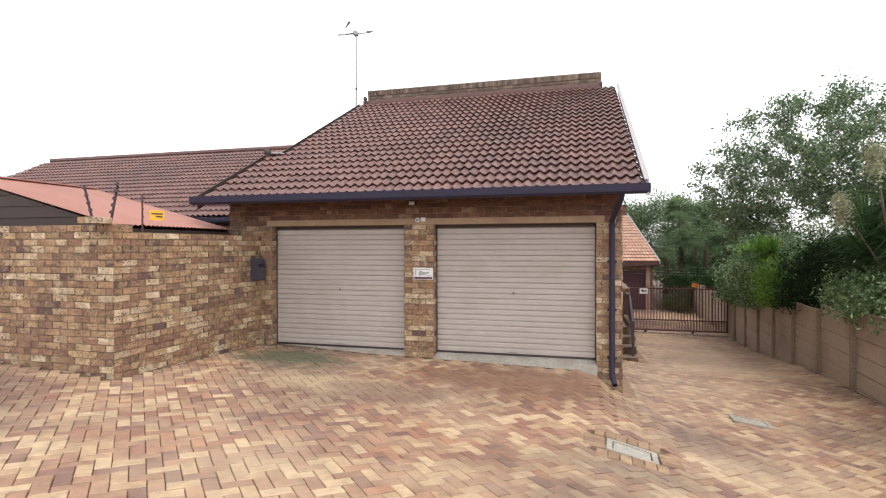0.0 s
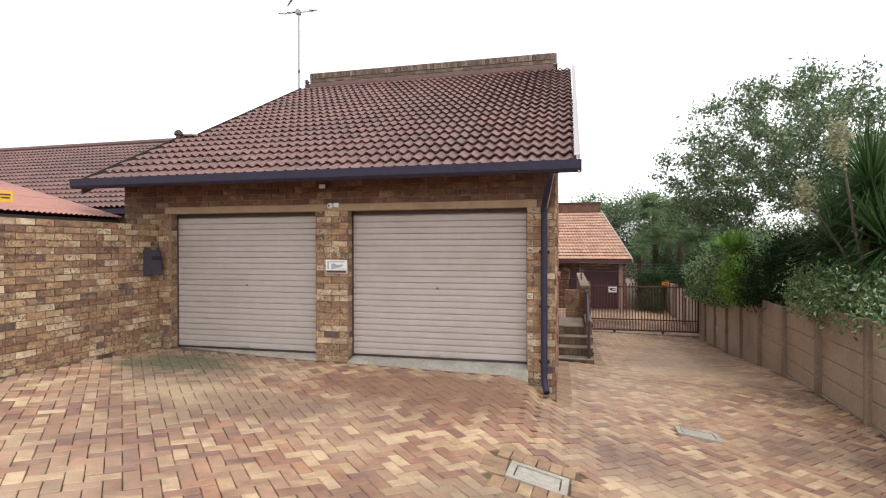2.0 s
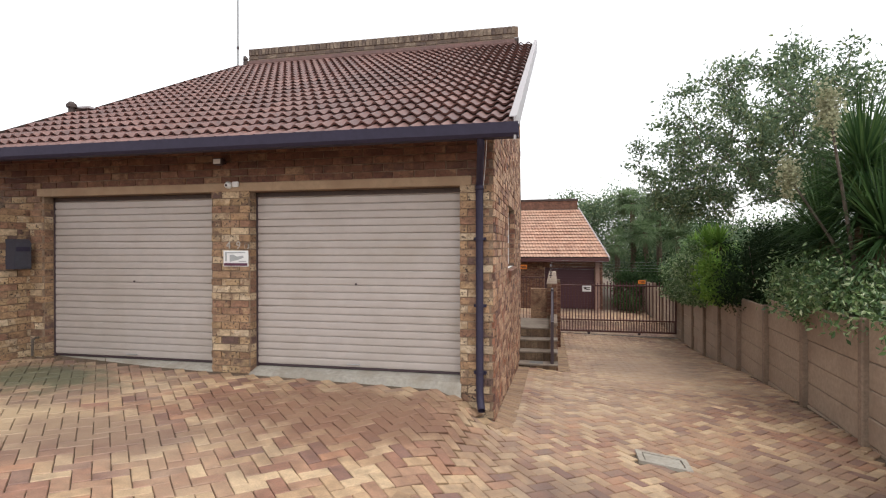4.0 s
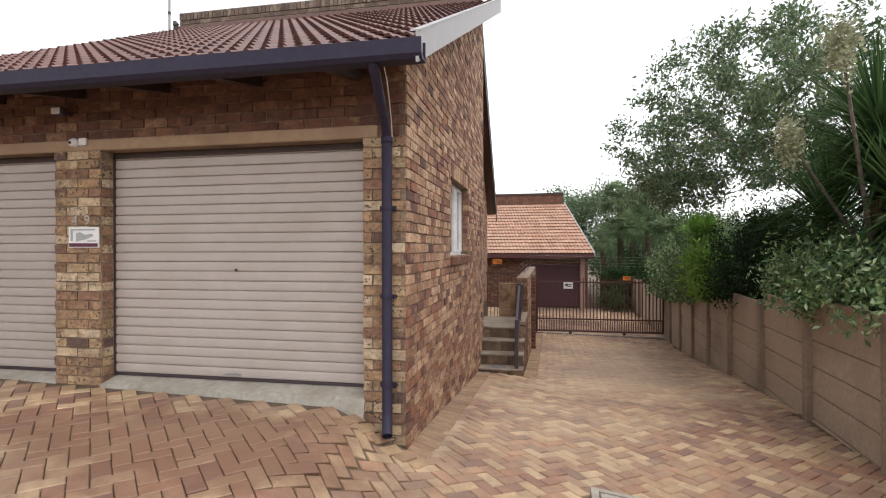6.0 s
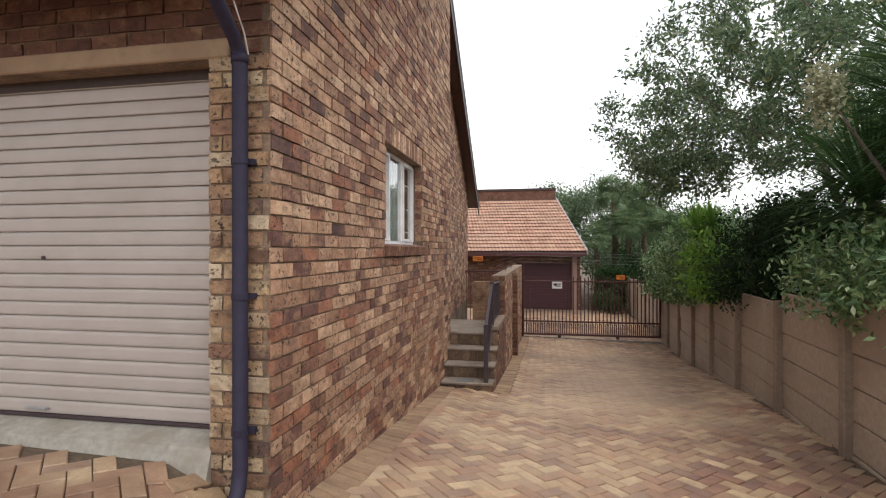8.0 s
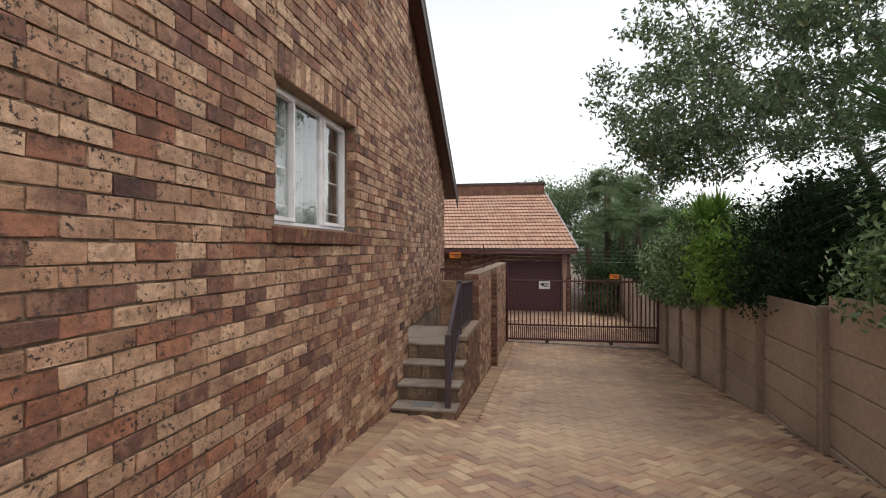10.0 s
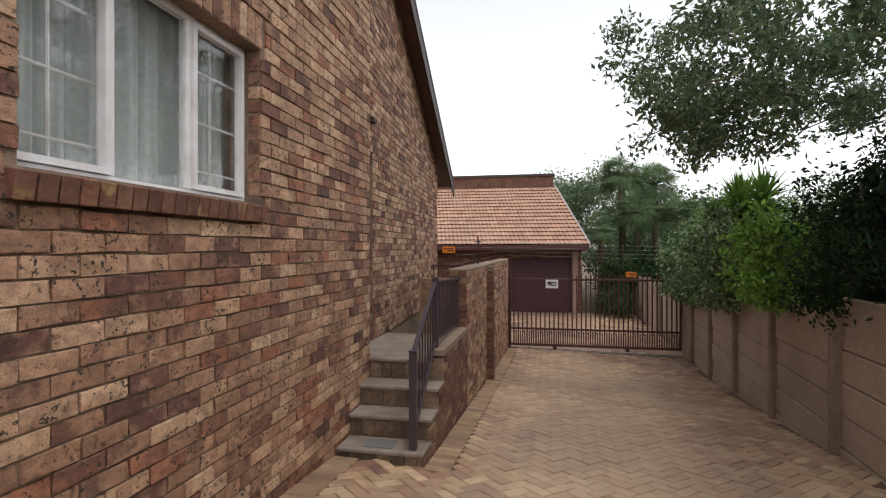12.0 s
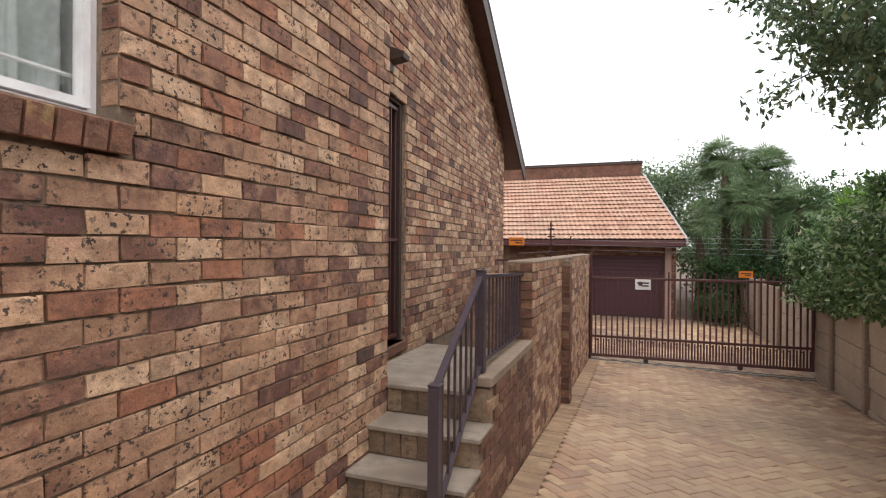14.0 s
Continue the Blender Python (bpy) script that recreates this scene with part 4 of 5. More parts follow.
part("roof", Geo().prism([(-45, 23.4, 4.9), (-45, 27, 6.4), (-45, 30.6, 4.9)], (16.5, 0, 0)), grey_roof, far, "pale grey far roof")

antenna = thing("tv_antenna", -6.35, 14.7, 5.5, "thin steel television aerial mast with short cross elements", "antenna")
part("mast", Geo().tube([(-6.35, 14.75, 5.2), (-6.35, 14.75, 7.75)], [0.026, 0.02], 8), grey_print, antenna)
part("mast_joint", Geo().tube([(-6.35, 14.75, 6.10), (-6.35, 14.75, 6.16)], 0.03, 8), ink, antenna)
part("boom", Geo().tube([(-6.82, 14.75, 7.70), (-5.90, 14.72, 7.66)], 0.014, 6), galv, antenna)
for i, x in enumerate((-6.82, -6.57, -6.42, -5.94)):
    part("element", Geo().tube([(x - 0.02, 14.6, 7.64), (x + 0.02, 14.9, 7.76)], 0.016, 6), ink, antenna)
part("reflector", Geo().tube([(-6.65, 14.7, 7.86), (-6.58, 14.8, 8.06)], [0.012, 0.03], 6), ink, antenna)
part("dipole", Geo().box(-6.42, -6.30, 14.68, 14.82, 7.62, 7.76, bevel=0.02), grey_print, antenna)

# fittings on the garage front
letterbox = thing("letterbox", -5.5, 8.72, 1.12, "dark blue steel letterbox fixed to the brick wall", "letterbox")
part("case", Geo().prism([(-5.573, 8.71, 1.12), (-5.43, 8.71, 1.12), (-5.43, 8.71, 1.44), (-5.47, 8.71, 1.49), (-5.573, 8.71, 1.49)], (0, 0.21, 0)), black_plastic, letterbox)
part("flap", Geo().box(-5.428, -5.42, 8.73, 8.90, 1.34, 1.395, bevel=0.002), navy, letterbox)
part("door", Geo().box(-5.428, -5.423, 8.72, 8.91, 1.14, 1.32, bevel=0.002), black_plastic, letterbox)
flood = thing("floodlight", -2.73, 8.9, 2.3, "small floodlight under the eave above the pier", "floodlight")
part("housing", Geo().box(-2.83, -2.71, 8.87, 8.94, 2.325, 2.405, m=None, bevel=0.012), ink, flood)
part("lens", Geo().box(-2.815, -2.725, 8.862, 8.869, 2.337, 2.393, bevel=0.003), white_sign, flood, "pale frosted glass face")
part("bracket", Geo().box(-2.79, -2.75, 8.94, 9.03, 2.35, 2.38, bevel=0.004), ink, flood)
eye = thing("security_camera", -2.70, 9.0, 2.1, "small white round security lamp on the lintel", "security lamp")
part("base", Geo().box(-2.66, -2.58, 8.985, 9.012, 2.08, 2.145, bevel=0.006), white_sign, eye)
part("dome", Geo().tube([(-2.71, 9.012, 2.105), (-2.71, 8.985, 2.105), (-2.71, 8.96, 2.10), (-2.71, 8.95, 2.10)], [0.042, 0.042, 0.03, 0.012], 14), white_sign, eye)
part("eye_lens", Geo().tube([(-2.71, 8.951, 2.10), (-2.71, 8.946, 2.10)], 0.014, 10), ink, eye)
sign = thing("security_sign", -2.62, 9.02, 1.17, "white security company sign with a dark strip on the pier", "sign")
part("board", Geo().box(-2.785, -2.465, 9.006, 9.018, 1.16, 1.345, bevel=0.002), white_sign, sign)
part("dark_strip", Geo().box(-2.775, -2.475, 9.0025, 9.0055, 1.168, 1.20), plain_material("purple_print", (0.09, 0.02, 0.045), 0.6, grain=15, relief=0.0), sign)
part("picture_shape", Geo().prism([(-2.70, 9.0025, 1.215), (-2.60, 9.0025, 1.235), (-2.52, 9.0025, 1.265), (-2.53, 9.0025, 1.285), (-2.61, 9.0025, 1.275), (-2.66, 9.0025, 1.30), (-2.70, 9.0025, 1.29)], (0, 0.003, 0)), grey_print, sign, "grey printed shape")
for x0, x1, z0, z1 in ((-2.76, -2.74, 1.22, 1.33), (-2.735, -2.50, 1.315, 1.328), (-2.58, -2.49, 1.215, 1.225)):
    part("print_bar", Geo().box(x0, x1, 9.0025, 9.0055, z0, z1), grey_print, sign)
digit_mat = plain_material("dull_digit_metal", (0.40, 0.36, 0.32), 0.5, grain=30, depth=0.25, relief=0.0)
num = thing("house_number", -2.7, 9.02, 1.37, "pale metal house number 49 on the brick pier", "house number")
for ch, x in (("4", -2.755), ("9", -2.625)):
    cu = bpy.data.curves.new("digit", "FONT")
    cu.body, cu.size, cu.extrude = ch, 0.125, 0.004
    ob = new("digit", cu)
    dg = bpy.context.evaluated_depsgraph_get()
    me = bpy.data.meshes.new_from_object(ob.evaluated_get(dg))
    bpy.data.objects.remove(ob)
    me.materials.clear()
    me.materials.append(digit_mat)
    ob = new("digit", me)
    fix(ob, num, Matrix.Translation((x, 9.013, 1.365)) @ pose(0, 0, 0, 90, 0, 0))
part("small_character", Geo().box(-2.515, -2.465, 9.012, 9.02, 1.365, 1.425, bevel=0.012), digit_mat, num, "small worn third character")
conduit = thing("water_pipe", -5.4, 8.9, 0, "short rusty pipe standing at the foot of the wall", "pipe")
part("riser", Geo().tube([(-5.44, 8.93, -0.1), (-5.44, 8.94, 0.22)], 0.014, 8), bark, conduit)
part("elbow", Geo().tube([(-5.44, 8.94, 0.22), (-5.44, 8.97, 0.24), (-5.44, 9.02, 0.24)], 0.014, 8), bark, conduit)

# ---- steps, railing and low wall beside the drive ----
stair = thing("staircase", 0.7, 14.8, -1.0, "four brick steps with grey screed treads up to the back door", "stairs")
TREADS = [(13.86, -0.88), (14.15, -0.69), (14.43, -0.50), (14.71, -0.30)]
XR = 1.05


def wall_x(y):
    return A0.x + (A1.x - A0.x) * (y - 9.03) / 5.69 if y < 14.72 else B0.x + (B1.x - B0.x) * (y - 14.55) / 6.4


for k, (y, z) in enumerate(TREADS):
    y1 = TREADS[k + 1][0] + 0.02 if k < 3 else 14.74
    core = part("step", Geo().box(wall_x(14.5) + 0.02, XR - 0.012, y + 0.012, 16.2 if k == 3 else y1 + 0.25, (-1.5 if k == 0 else TREADS[k - 1][1] - 0.02), z - 0.03), mortar, stair, "brick step")
    x0 = wall_x(y) + 0.006
    g = Geo().box(x0, XR + 0.012, y - 0.018, y1, z - 0.034, z, bevel=0.007)
    if k == 3:
        g = Geo().box(x0, XR - 0.16, y - 0.018, 14.74, z - 0.034, z, bevel=0.007)
        g.box(wall_x(15.0) + 0.012, XR - 0.16, 14.7405, 16.2, z - 0.034, z, bevel=0.005)
    part("tread", g, screed, core, "worn grey screed tread")
    zb = -1.06 if k == 0 else TREADS[k - 1][1]
    hgt = z - 0.036 - zb
    nb = int((XR - x0) / 0.116)
    lay_row(core, (x0 + 0.012, y - 0.003, zb + 0.006), X1, YN, nb, 0.106, hgt - 0.004, 0.05, brick_step)
patch = Geo().box(0.52, 0.78, 13.90, 14.09, -0.879, -0.875, bevel=0.001)
part("patch", patch, plain_material("dark_cement_patch", (0.15, 0.145, 0.14), 0.9), stair, "dark cement patch on the lowest tread")
cheek = part("cheek_wall", Geo().prism([(XR - 0.006, 13.87, -1.5), (XR - 0.006, 16.2, -1.6), (XR - 0.006, 16.2, -0.28), (XR - 0.006, 14.72, -0.28), (XR - 0.006, 14.72, -0.52), (XR - 0.006, 14.44, -0.52), (XR - 0.006, 14.44, -0.71), (XR - 0.006, 14.16, -0.71), (XR - 0.006, 14.16, -0.91), (XR - 0.006, 13.87, -0.91)], (-0.14, 0, 0)), mortar, stair, "brown brick cheek wall of the steps")


def step_top(u):
    y = 13.86 + u
    return -0.26 if y > 14.72 else (-0.51 if y > 14.44 else (-0.70 if y > 14.16 else -0.89))


LATER.append(lambda: lay_bricks(cheek, (XR, 13.86, 0), (0, 1, 0), (1, 0, 0), 2.34, -1.5, -0.2, brick_brown, top=step_top, pick=lambda u, z: True))
part("cheek_coping", Geo().box(XR - 0.155, XR + 0.012, 14.69, 16.19, -0.262, -0.195, bevel=0.008), post_mat, stair, "grey-brown screed coping")

rail = thing("stair_railing", 0.95, 14.5, -0.88, "dark purple-brown steel stair railing with square posts", "railing")
RX = 0.955
N1, N2, N3 = (13.93, -0.88, -0.07), (14.80, -0.19, 0.49), (16.13, -0.19, 0.42)
for y, z0, z1 in (N1, N2):
    post_ = part("newel", Geo().box(RX - 0.03, RX + 0.03, y - 0.03, y + 0.03, z0, z1, bevel=0.003), rail_paint, rail, "square steel newel post")
    part("cap", Geo().box(RX - 0.034, RX + 0.034, y - 0.034, y + 0.034, z1 + 0.001, z1 + 0.012, bevel=0.003), rail_paint, post_)


def beam(geo, p, q, w, h):
    """A flat bar from p to q in a plane of constant x."""
    p, q = Vector(p), Vector(q)
    geo.prism([p + Vector((-w / 2, 0, -h / 2)), q + Vector((-w / 2, 0, -h / 2)), q + Vector((-w / 2, 0, h / 2)), p + Vector((-w / 2, 0, h / 2))], (w, 0, 0))
    return geo


part("handrail", beam(Geo(), (RX, 13.93, -0.085), (RX, 14.78, 0.455), 0.04, 0.022), rail_paint, rail, "sloping flat steel handrail")
part("handrail", beam(Geo(), (RX, 14.80, 0.455), (RX, 16.2, 0.41), 0.04, 0.022), rail_paint, rail, "level flat steel handrail")
part("bottom_bar", beam(Geo(), (RX, 13.95, -0.76), (RX, 14.78, -0.14), 0.03, 0.016), rail_paint, rail)
part("bottom_bar", beam(Geo(), (RX, 14.80, -0.125), (RX, 16.2, -0.125), 0.03, 0.016), rail_paint, rail)
for i in range(1, 8):
    y = 13.93 + i * 0.108
    f = (y - 13.93) / 0.85
    part("baluster", Geo().box(RX - 0.007, RX + 0.007, y - 0.007, y + 0.007, -0.765 + 0.62 * f, -0.09 + 0.54 * f), rail_paint, rail)
for i in range(1, 13):
    y = 14.80 + i * 0.108
    part("baluster", Geo().box(RX - 0.007, RX + 0.007, y - 0.007, y + 0.007, -0.12, 0.45 - 0.035 * (y - 14.8)), rail_paint, rail)

low = thing("drive_wall", 0.95, 19.5, -1.5, "brown brick wall beside the drive with a plastered top", "wall")
lw = part("wall_core", Geo().box(XR - 0.22, XR - 0.006, 16.2, 23.0, -2.2, 0.50), mortar, low)
part("coping", Geo().box(XR - 0.235, XR + 0.015, 16.19, 23.0, 0.502, 0.53, bevel=0.008), post_mat, low, "rough plastered coping")
pil = part("pilaster", Geo().box(XR, XR + 0.105, 18.306, 18.52, -1.9, 0.49), mortar, low, "dark brick pilaster")
LATER.append(lambda: lay_bricks(lw, (XR, 16.2, 0), (0, 1, 0), (1, 0, 0), 6.8, -1.9, 0.5, brick_mixed, pick=lambda u, z: u < 4))
LATER.append(lambda: lay_bricks(lw, (XR - 0.22, 16.2, 0), (1, 0, 0), (0, -1, 0), 0.22, -0.3, 0.5, brick_brown))
LATER.append(lambda: lay_bricks(pil, (XR + 0.105, 18.30, 0), (0, 1, 0), (1, 0, 0), 0.222, -1.8, 0.49, brick_brown))
LATER.append(lambda: lay_bricks(pil, (XR + 0.008, 18.306, 0), (1, 0, 0), (0, -1, 0), 0.10, -1.8, 0.49, brick_brown))
stub = part("return_wall", Geo().box(0.45, XR - 0.222, 16.22, 16.42, -1.5, 0.40), brick_brown, low, "short brick return with a flat cap")

# steel side gate between house and low wall
sg = thing("side_gate", 0.2, 20.2, -1.6, "dark steel palisade side gate between house and wall", "gate")
for x in np.arange(-0.26, 0.82, 0.10):
    part("bar", Geo().box(x, x + 0.016, 20.20, 20.216, -1.5, 0.46), maroon, sg)
for z in (-1.2, 0.42):
    part("rail", Geo().box(-0.30, 0.83, 20.195, 20.222, z, z + 0.035, bevel=0.003), maroon, sg)
part("gate_post", Geo().box(-0.305, -0.265, 19.6, 19.64, -1.6, 0.98, bevel=0.004), maroon, sg, "tall rusty steel pole")
fp = thing("fence_post", 0.88, 18.4, 0.53, "dark steel electric-fence post on the wall top", "fence post")
part("bar", Geo().tube([(0.90, 18.4, 0.45), (0.90, 18.4, 0.99)], 0.012, 6), maroon, fp)
part("stay", Geo().tube([(0.90, 20.2, 0.50), (0.97, 20.2, 0.85)], 0.010, 6), maroon, fp)
for k in range(4):
    part("insulator", Geo().tube([(0.86, 18.4, 0.60 + 0.1 * k), (0.95, 18.38, 0.60 + 0.1 * k)], 0.011, 6), ink, fp)
wire2 = thing("fence_wire", 0.9, 20, 0.7, "thin electric-fence wires above the drive wall and gate", "wire")
for k in range(4):
    z = 0.60 + 0.1 * k
    part("strand", Geo().tube([(0.90, 16.3, z), (0.90, 18.4, z), (0.92, 22.9, z + 0.02), (5.1, 23.0, z - 0.08)], 0.002, 4), galv, wire2)
warning_sign(-0.12, 20.45, 0.69, 0.27, 0.14, 0, orange_sign, "orange fence warning sign beside the house")

# ---- sliding driveway gate ----
gate = thing("driveway_gate", 3.1, 22.9, -1.7, "maroon steel sliding driveway gate with upright bars", "gate")
GZ, GT, G0, G1, GYY = -1.62, 0.16, 1.09, 5.12, 22.9
for z, h in ((GZ, 0.06), (GZ + 0.40, 0.05), (GT - 0.16, 0.05)):
    part("gate_rail", Geo().box(G0, G1, GYY - 0.02, GYY + 0.03, z, z + h, bevel=0.004), maroon, gate)
for x in (G0, G1 - 0.05):
    part("gate_stile", Geo().box(x, x + 0.05, GYY - 0.025, GYY + 0.035, GZ, GT, bevel=0.004), maroon, gate)
nb = 36
for i in range(nb):
    x = G0 + 0.06 + (G1 - G0 - 0.12) * (i + 0.5) / nb
    part("gate_bar", Geo().box(x - 0.016, x + 0.016, GYY - 0.01, GYY + 0.02, GZ + 0.05, GT + (0.02 if i % 2 else -0.03)), maroon, gate)
    part("infill_bar", Geo().box(x + 0.040, x + 0.066, GYY - 0.006, GYY + 0.012, GZ + 0.06, GZ + 0.38), maroon, gate)
    if i % 2 == 0:
        part("infill_cap", Geo().box(x - 0.010, x + 0.062, GYY - 0.012, GYY - 0.0065, GZ + 0.34, GZ + 0.36), maroon, gate)
for x in (2.2, 3.9):
    part("gate_wheel", Geo().tube([(x, GYY - 0.01, GZ - 0.03), (x, GYY + 0.02, GZ - 0.03)], 0.05, 12), ink, gate)
gpost = thing("gate_post", 1.06, 22.96, -1.7, "dark maroon square steel gate post", "gate post")
part("tube", Geo().box(1.055, 1.115, 22.98, 23.04, -1.9, 0.55, bevel=0.005), maroon, gpost)
part("cap", Geo().box(1.05, 1.12, 22.975, 23.045, 0.552, 0.565, bevel=0.003), maroon, gpost)
track = thing("gate_track", 3, 22.9, -1.72, "steel gate track set in a concrete strip", "gate track")
part("strip", Geo().prism([(1.05, 22.80, -1.712), (5.15, 22.80, -1.775), (5.15, 23.02, -1.785), (1.05, 23.02, -1.722)], (0, 0, 0.03)), concrete, track)
part("track_bar", Geo().tube([(1.05, 22.9, -1.685), (5.15, 22.9, -1.748)], 0.012, 6), maroon, track)
gs = warning_sign(1.98, 22.872, -0.19, 0.30, 0.21, 0, white_sign, "white gate notice with dark symbol and print", "gate_sign")
part("symbol", Geo().tube([(2.08, 22.865, -0.07), (2.08, 22.8625, -0.07)], 0.045, 14), ink, gs, "dark round printed symbol")
warning_sign(3.86, 22.87, 0.10, 0.24, 0.13, 0, orange_sign, "orange fence warning sign on the gate")


# ---- precast boundary wall ----
def bound_x(y):
    return np.where(np.asarray(y) < 23.0, 4.50 + 0.068 * (y - 11.82), 5.26 - 0.03 * (y - 23.0))


bw = thing("boundary_wall", 4.6, 13, -1, "weathered precast concrete panel wall with slotted posts", "wall")
BTURN = -math.degrees(math.atan(0.068))
PANELS = [Geo().box(-0.022, 0.022, 0.0, 1.62, 0.0, h - 0.009, bevel=0.010).mesh("panel", precast) for h in (0.49, 0.30)]
for k in range(-6, 11):
    y = 11.84 + 1.70 * k
    m = Matrix.Translation((bound_x(y), y, 0)) @ pose(0, 0, 0, 0, 0, BTURN if y < 22 else 1.7)
    lo = min(height(bound_x(y) - 0.1, y), height(bound_x(y) - 0.1, y + 1.7))
    top = (height(bound_x(y), y) + height(bound_x(y), y + 1.7)) / 2 + 1.40
    part("wall_post", Geo().box(-0.10, 0.055, -0.055, 0.055, lo - 0.3, top + 0.03, m=m, bevel=0.014), post_mat, bw, "slotted concrete post")
    z = top
    for h in (0.49, 0.30, 0.30, 0.30, 0.30):
        if z < lo:
            break
        z -= h
        fix(new("panel", PANELS[0 if h > 0.4 else 1]), bw, m @ Matrix.Translation((-0.012 + random.uniform(-.009, .009), 0.04, z)) @ pose(0, 0, 0, 0, random.uniform(-.9, .9), 0))

# ---- house behind the gate ----
bh = thing("rear_house", -2, 31, -1.5, "brown brick house with orange tiled roof and maroon garage door", "house")
g = Geo().box(-8, 0.55, 29.0, 29.22, -1.8, 1.0).box(2.85, 3.20, 29.0, 29.22, -1.8, 1.0).box(0.55, 2.85, 29.0, 29.22, 0.46, 1.0).box(3.0, 3.2, 29.22, 36, -1.8, 1.0)
bhw = part("wall", g, mortar, bh, "shaded brown brick front")
LATER.append(lambda: lay_bricks(bhw, (-2.0, 29.0, 0), X1, YN, 5.2, -1.55, 0.95, brick_brown, [(2.55, 4.85, -2, 0.46)]))
door = part("garage_door", Geo().box(0.56, 2.84, 29.10, 29.13, -1.5, 0.46), maroon_door, bh, "dark maroon garage door")
sl = Geo().box(0.57, 2.83, 29.082, 29.10, 0, 0.118, bevel=0.006).mesh("slat", maroon_door)
for k in range(16):
    fix(new("slat", sl), door, Matrix.Translation((0, 0, -1.49 + k * 0.1215)))
part("column", Geo().box(2.88, 3.06, 28.90, 28.985, -1.6, 0.9, bevel=0.008), plain_material("pinkish_plaster", (0.33, 0.21, 0.17), 0.9), bh, "pinkish plastered column")
BSL = 2.56 / 4.6
g = Geo().prism([(-8.3, 28.4, 0.86), (3.40, 28.4, 0.86), (2.30, 33.0, 3.42), (-8.3, 33.0, 3.42)], (0, 0, 0.05))
g.prism([(-8.3, 33.2, 3.42), (2.30, 33.2, 3.42), (2.9, 37.0, 1.0), (-8.3, 37.0, 1.0)], (0, 0, 0.05))
roof_b = part("roof", g, wood_dark, bh, "faded orange concrete tile roof")
LATER.append(lambda: lay_tiles(roof_b, (0, 28.4, 0.92), (0, 4.6, 2.56), 16, lambda y: -7.9, lambda y: 3.44 - (y - 28.4) * 0.245, tile_orange, 0, rise=0.02))
g = Geo().prism([(3.42, 28.36, 0.80), (2.28, 33.05, 3.40), (2.28, 33.05, 3.56), (3.42, 28.36, 0.96)], (0.05, 0, 0))
part("bargeboard", g, barge_grey, bh, "pale verge edge of the orange roof")
part("fascia", Geo().box(-8.3, 3.42, 28.34, 28.395, 0.72, 0.90, bevel=0.005), maroon, bh, "maroon fascia and gutter")
part("parapet", Geo().box(-8.3, 2.25, 33.06, 33.2, 3.40, 3.93), brick_brown, bh, "red-brown brick parapet on the ridge")
part("parapet_cap", Geo().box(-8.3, 2.29, 33.02, 33.24, 3.931, 4.05, bevel=0.01), wood_dark, bh, "dark coping on the parapet")
part("soffit", Geo().box(-8.2, 3.30, 28.45, 28.98, 0.70, 0.74), wood_dark, bh)

# ---- drain covers ----
def drain_cover(x0, x1, y0, y1, turn, label):
    cx, cy = (x0 + x1) / 2, (y0 + y1) / 2
    z = height(cx, cy)
    sx = (height(cx + 0.2, cy) - height(cx - 0.2, cy)) / 0.4
    sy = (height(cx, cy + 0.2) - height(cx, cy - 0.2)) / 0.4
    t = thing("drain_cover", cx, cy, z, label, "drain cover", "drain covers")
    m = Matrix.Translation((cx, cy, z + 0.004)) @ pose(0, 0, 0, math.degrees(math.atan(sy)), -math.degrees(math.atan(sx)), 0) @ pose(0, 0, 0, 0, 0, turn)
    a, b = (x1 - x0) / 2, (y1 - y0) / 2
    g = Geo()
    w = 0.055
    ring(g, m @ pose(0, 0, 0, 90, 0, 0), -a, a, -b, b, w, -0.05, 0.006)
    part("frame", g, pale_concrete, t, "chipped concrete frame")
    part("lid", Geo().box(-a + w + 0.012, a - w - 0.012, -b + w + 0.012, b - w - 0.012, -0.05, 0.002, m=m, bevel=0.005), pale_concrete, t, "pale concrete lid")
    part("gap", Geo().box(-a + w, a - w, -b + w, b - w, -0.055, -0.02, m=m), ink, t)
    return t


drain_cover(0.05, 0.54, 6.33, 6.69, -4, "grey concrete drain cover set in the brick paving")
drain_cover(1.78, 2.26, 8.76, 9.10, -2, "pale concrete drain cover with a thin lid joint")

# ---- planting ----
def leaf_mesh(name, centres, size, material, rng, droop=0.25, slim=0.42):
    """One folded leaf at each centre."""
    n = len(centres)
    d = rng.normal(size=(n, 3))
    d[:, 2] -= droop
    d /= np.linalg.norm(d, axis=1)[:, None]
    s = np.cross(d, rng.normal(size=(n, 3)))
    s /= np.linalg.norm(s, axis=1)[:, None]
    u = np.cross(d, s)
    ln = size * rng.uniform(0.6, 1.25, (n, 1))
    v = np.stack((centres, centres + d * ln * 0.5 + s * ln * slim * 0.5 + u * ln * 0.08, centres + d * ln, centres + d * ln * 0.5 - s * ln * slim * 0.5 + u * ln * 0.08), 1).reshape(-1, 3)
    return raw_mesh(name, v, np.arange(4 * n).reshape(-1, 4), material)


def blob_points(rng, n, c, r, clumps, spread):
    """Points in uneven clumps that fill an ellipsoid, denser towards its skin."""
    k = rng.normal(size=(clumps, 3))
    k /= np.linalg.norm(k, axis=1)[:, None]
    k *= (rng.uniform(0.25, 1.0, (clumps, 1))) ** 0.5 * rng.uniform(0.75, 1.08, (clumps, 1))
    pick = rng.integers(0, clumps, n)
    p = k[pick] * np.array(r) + rng.normal(size=(n, 3)) * spread * rng.uniform(0.5, 1.3, (clumps, 1))[pick]
    return p + np.array(c)


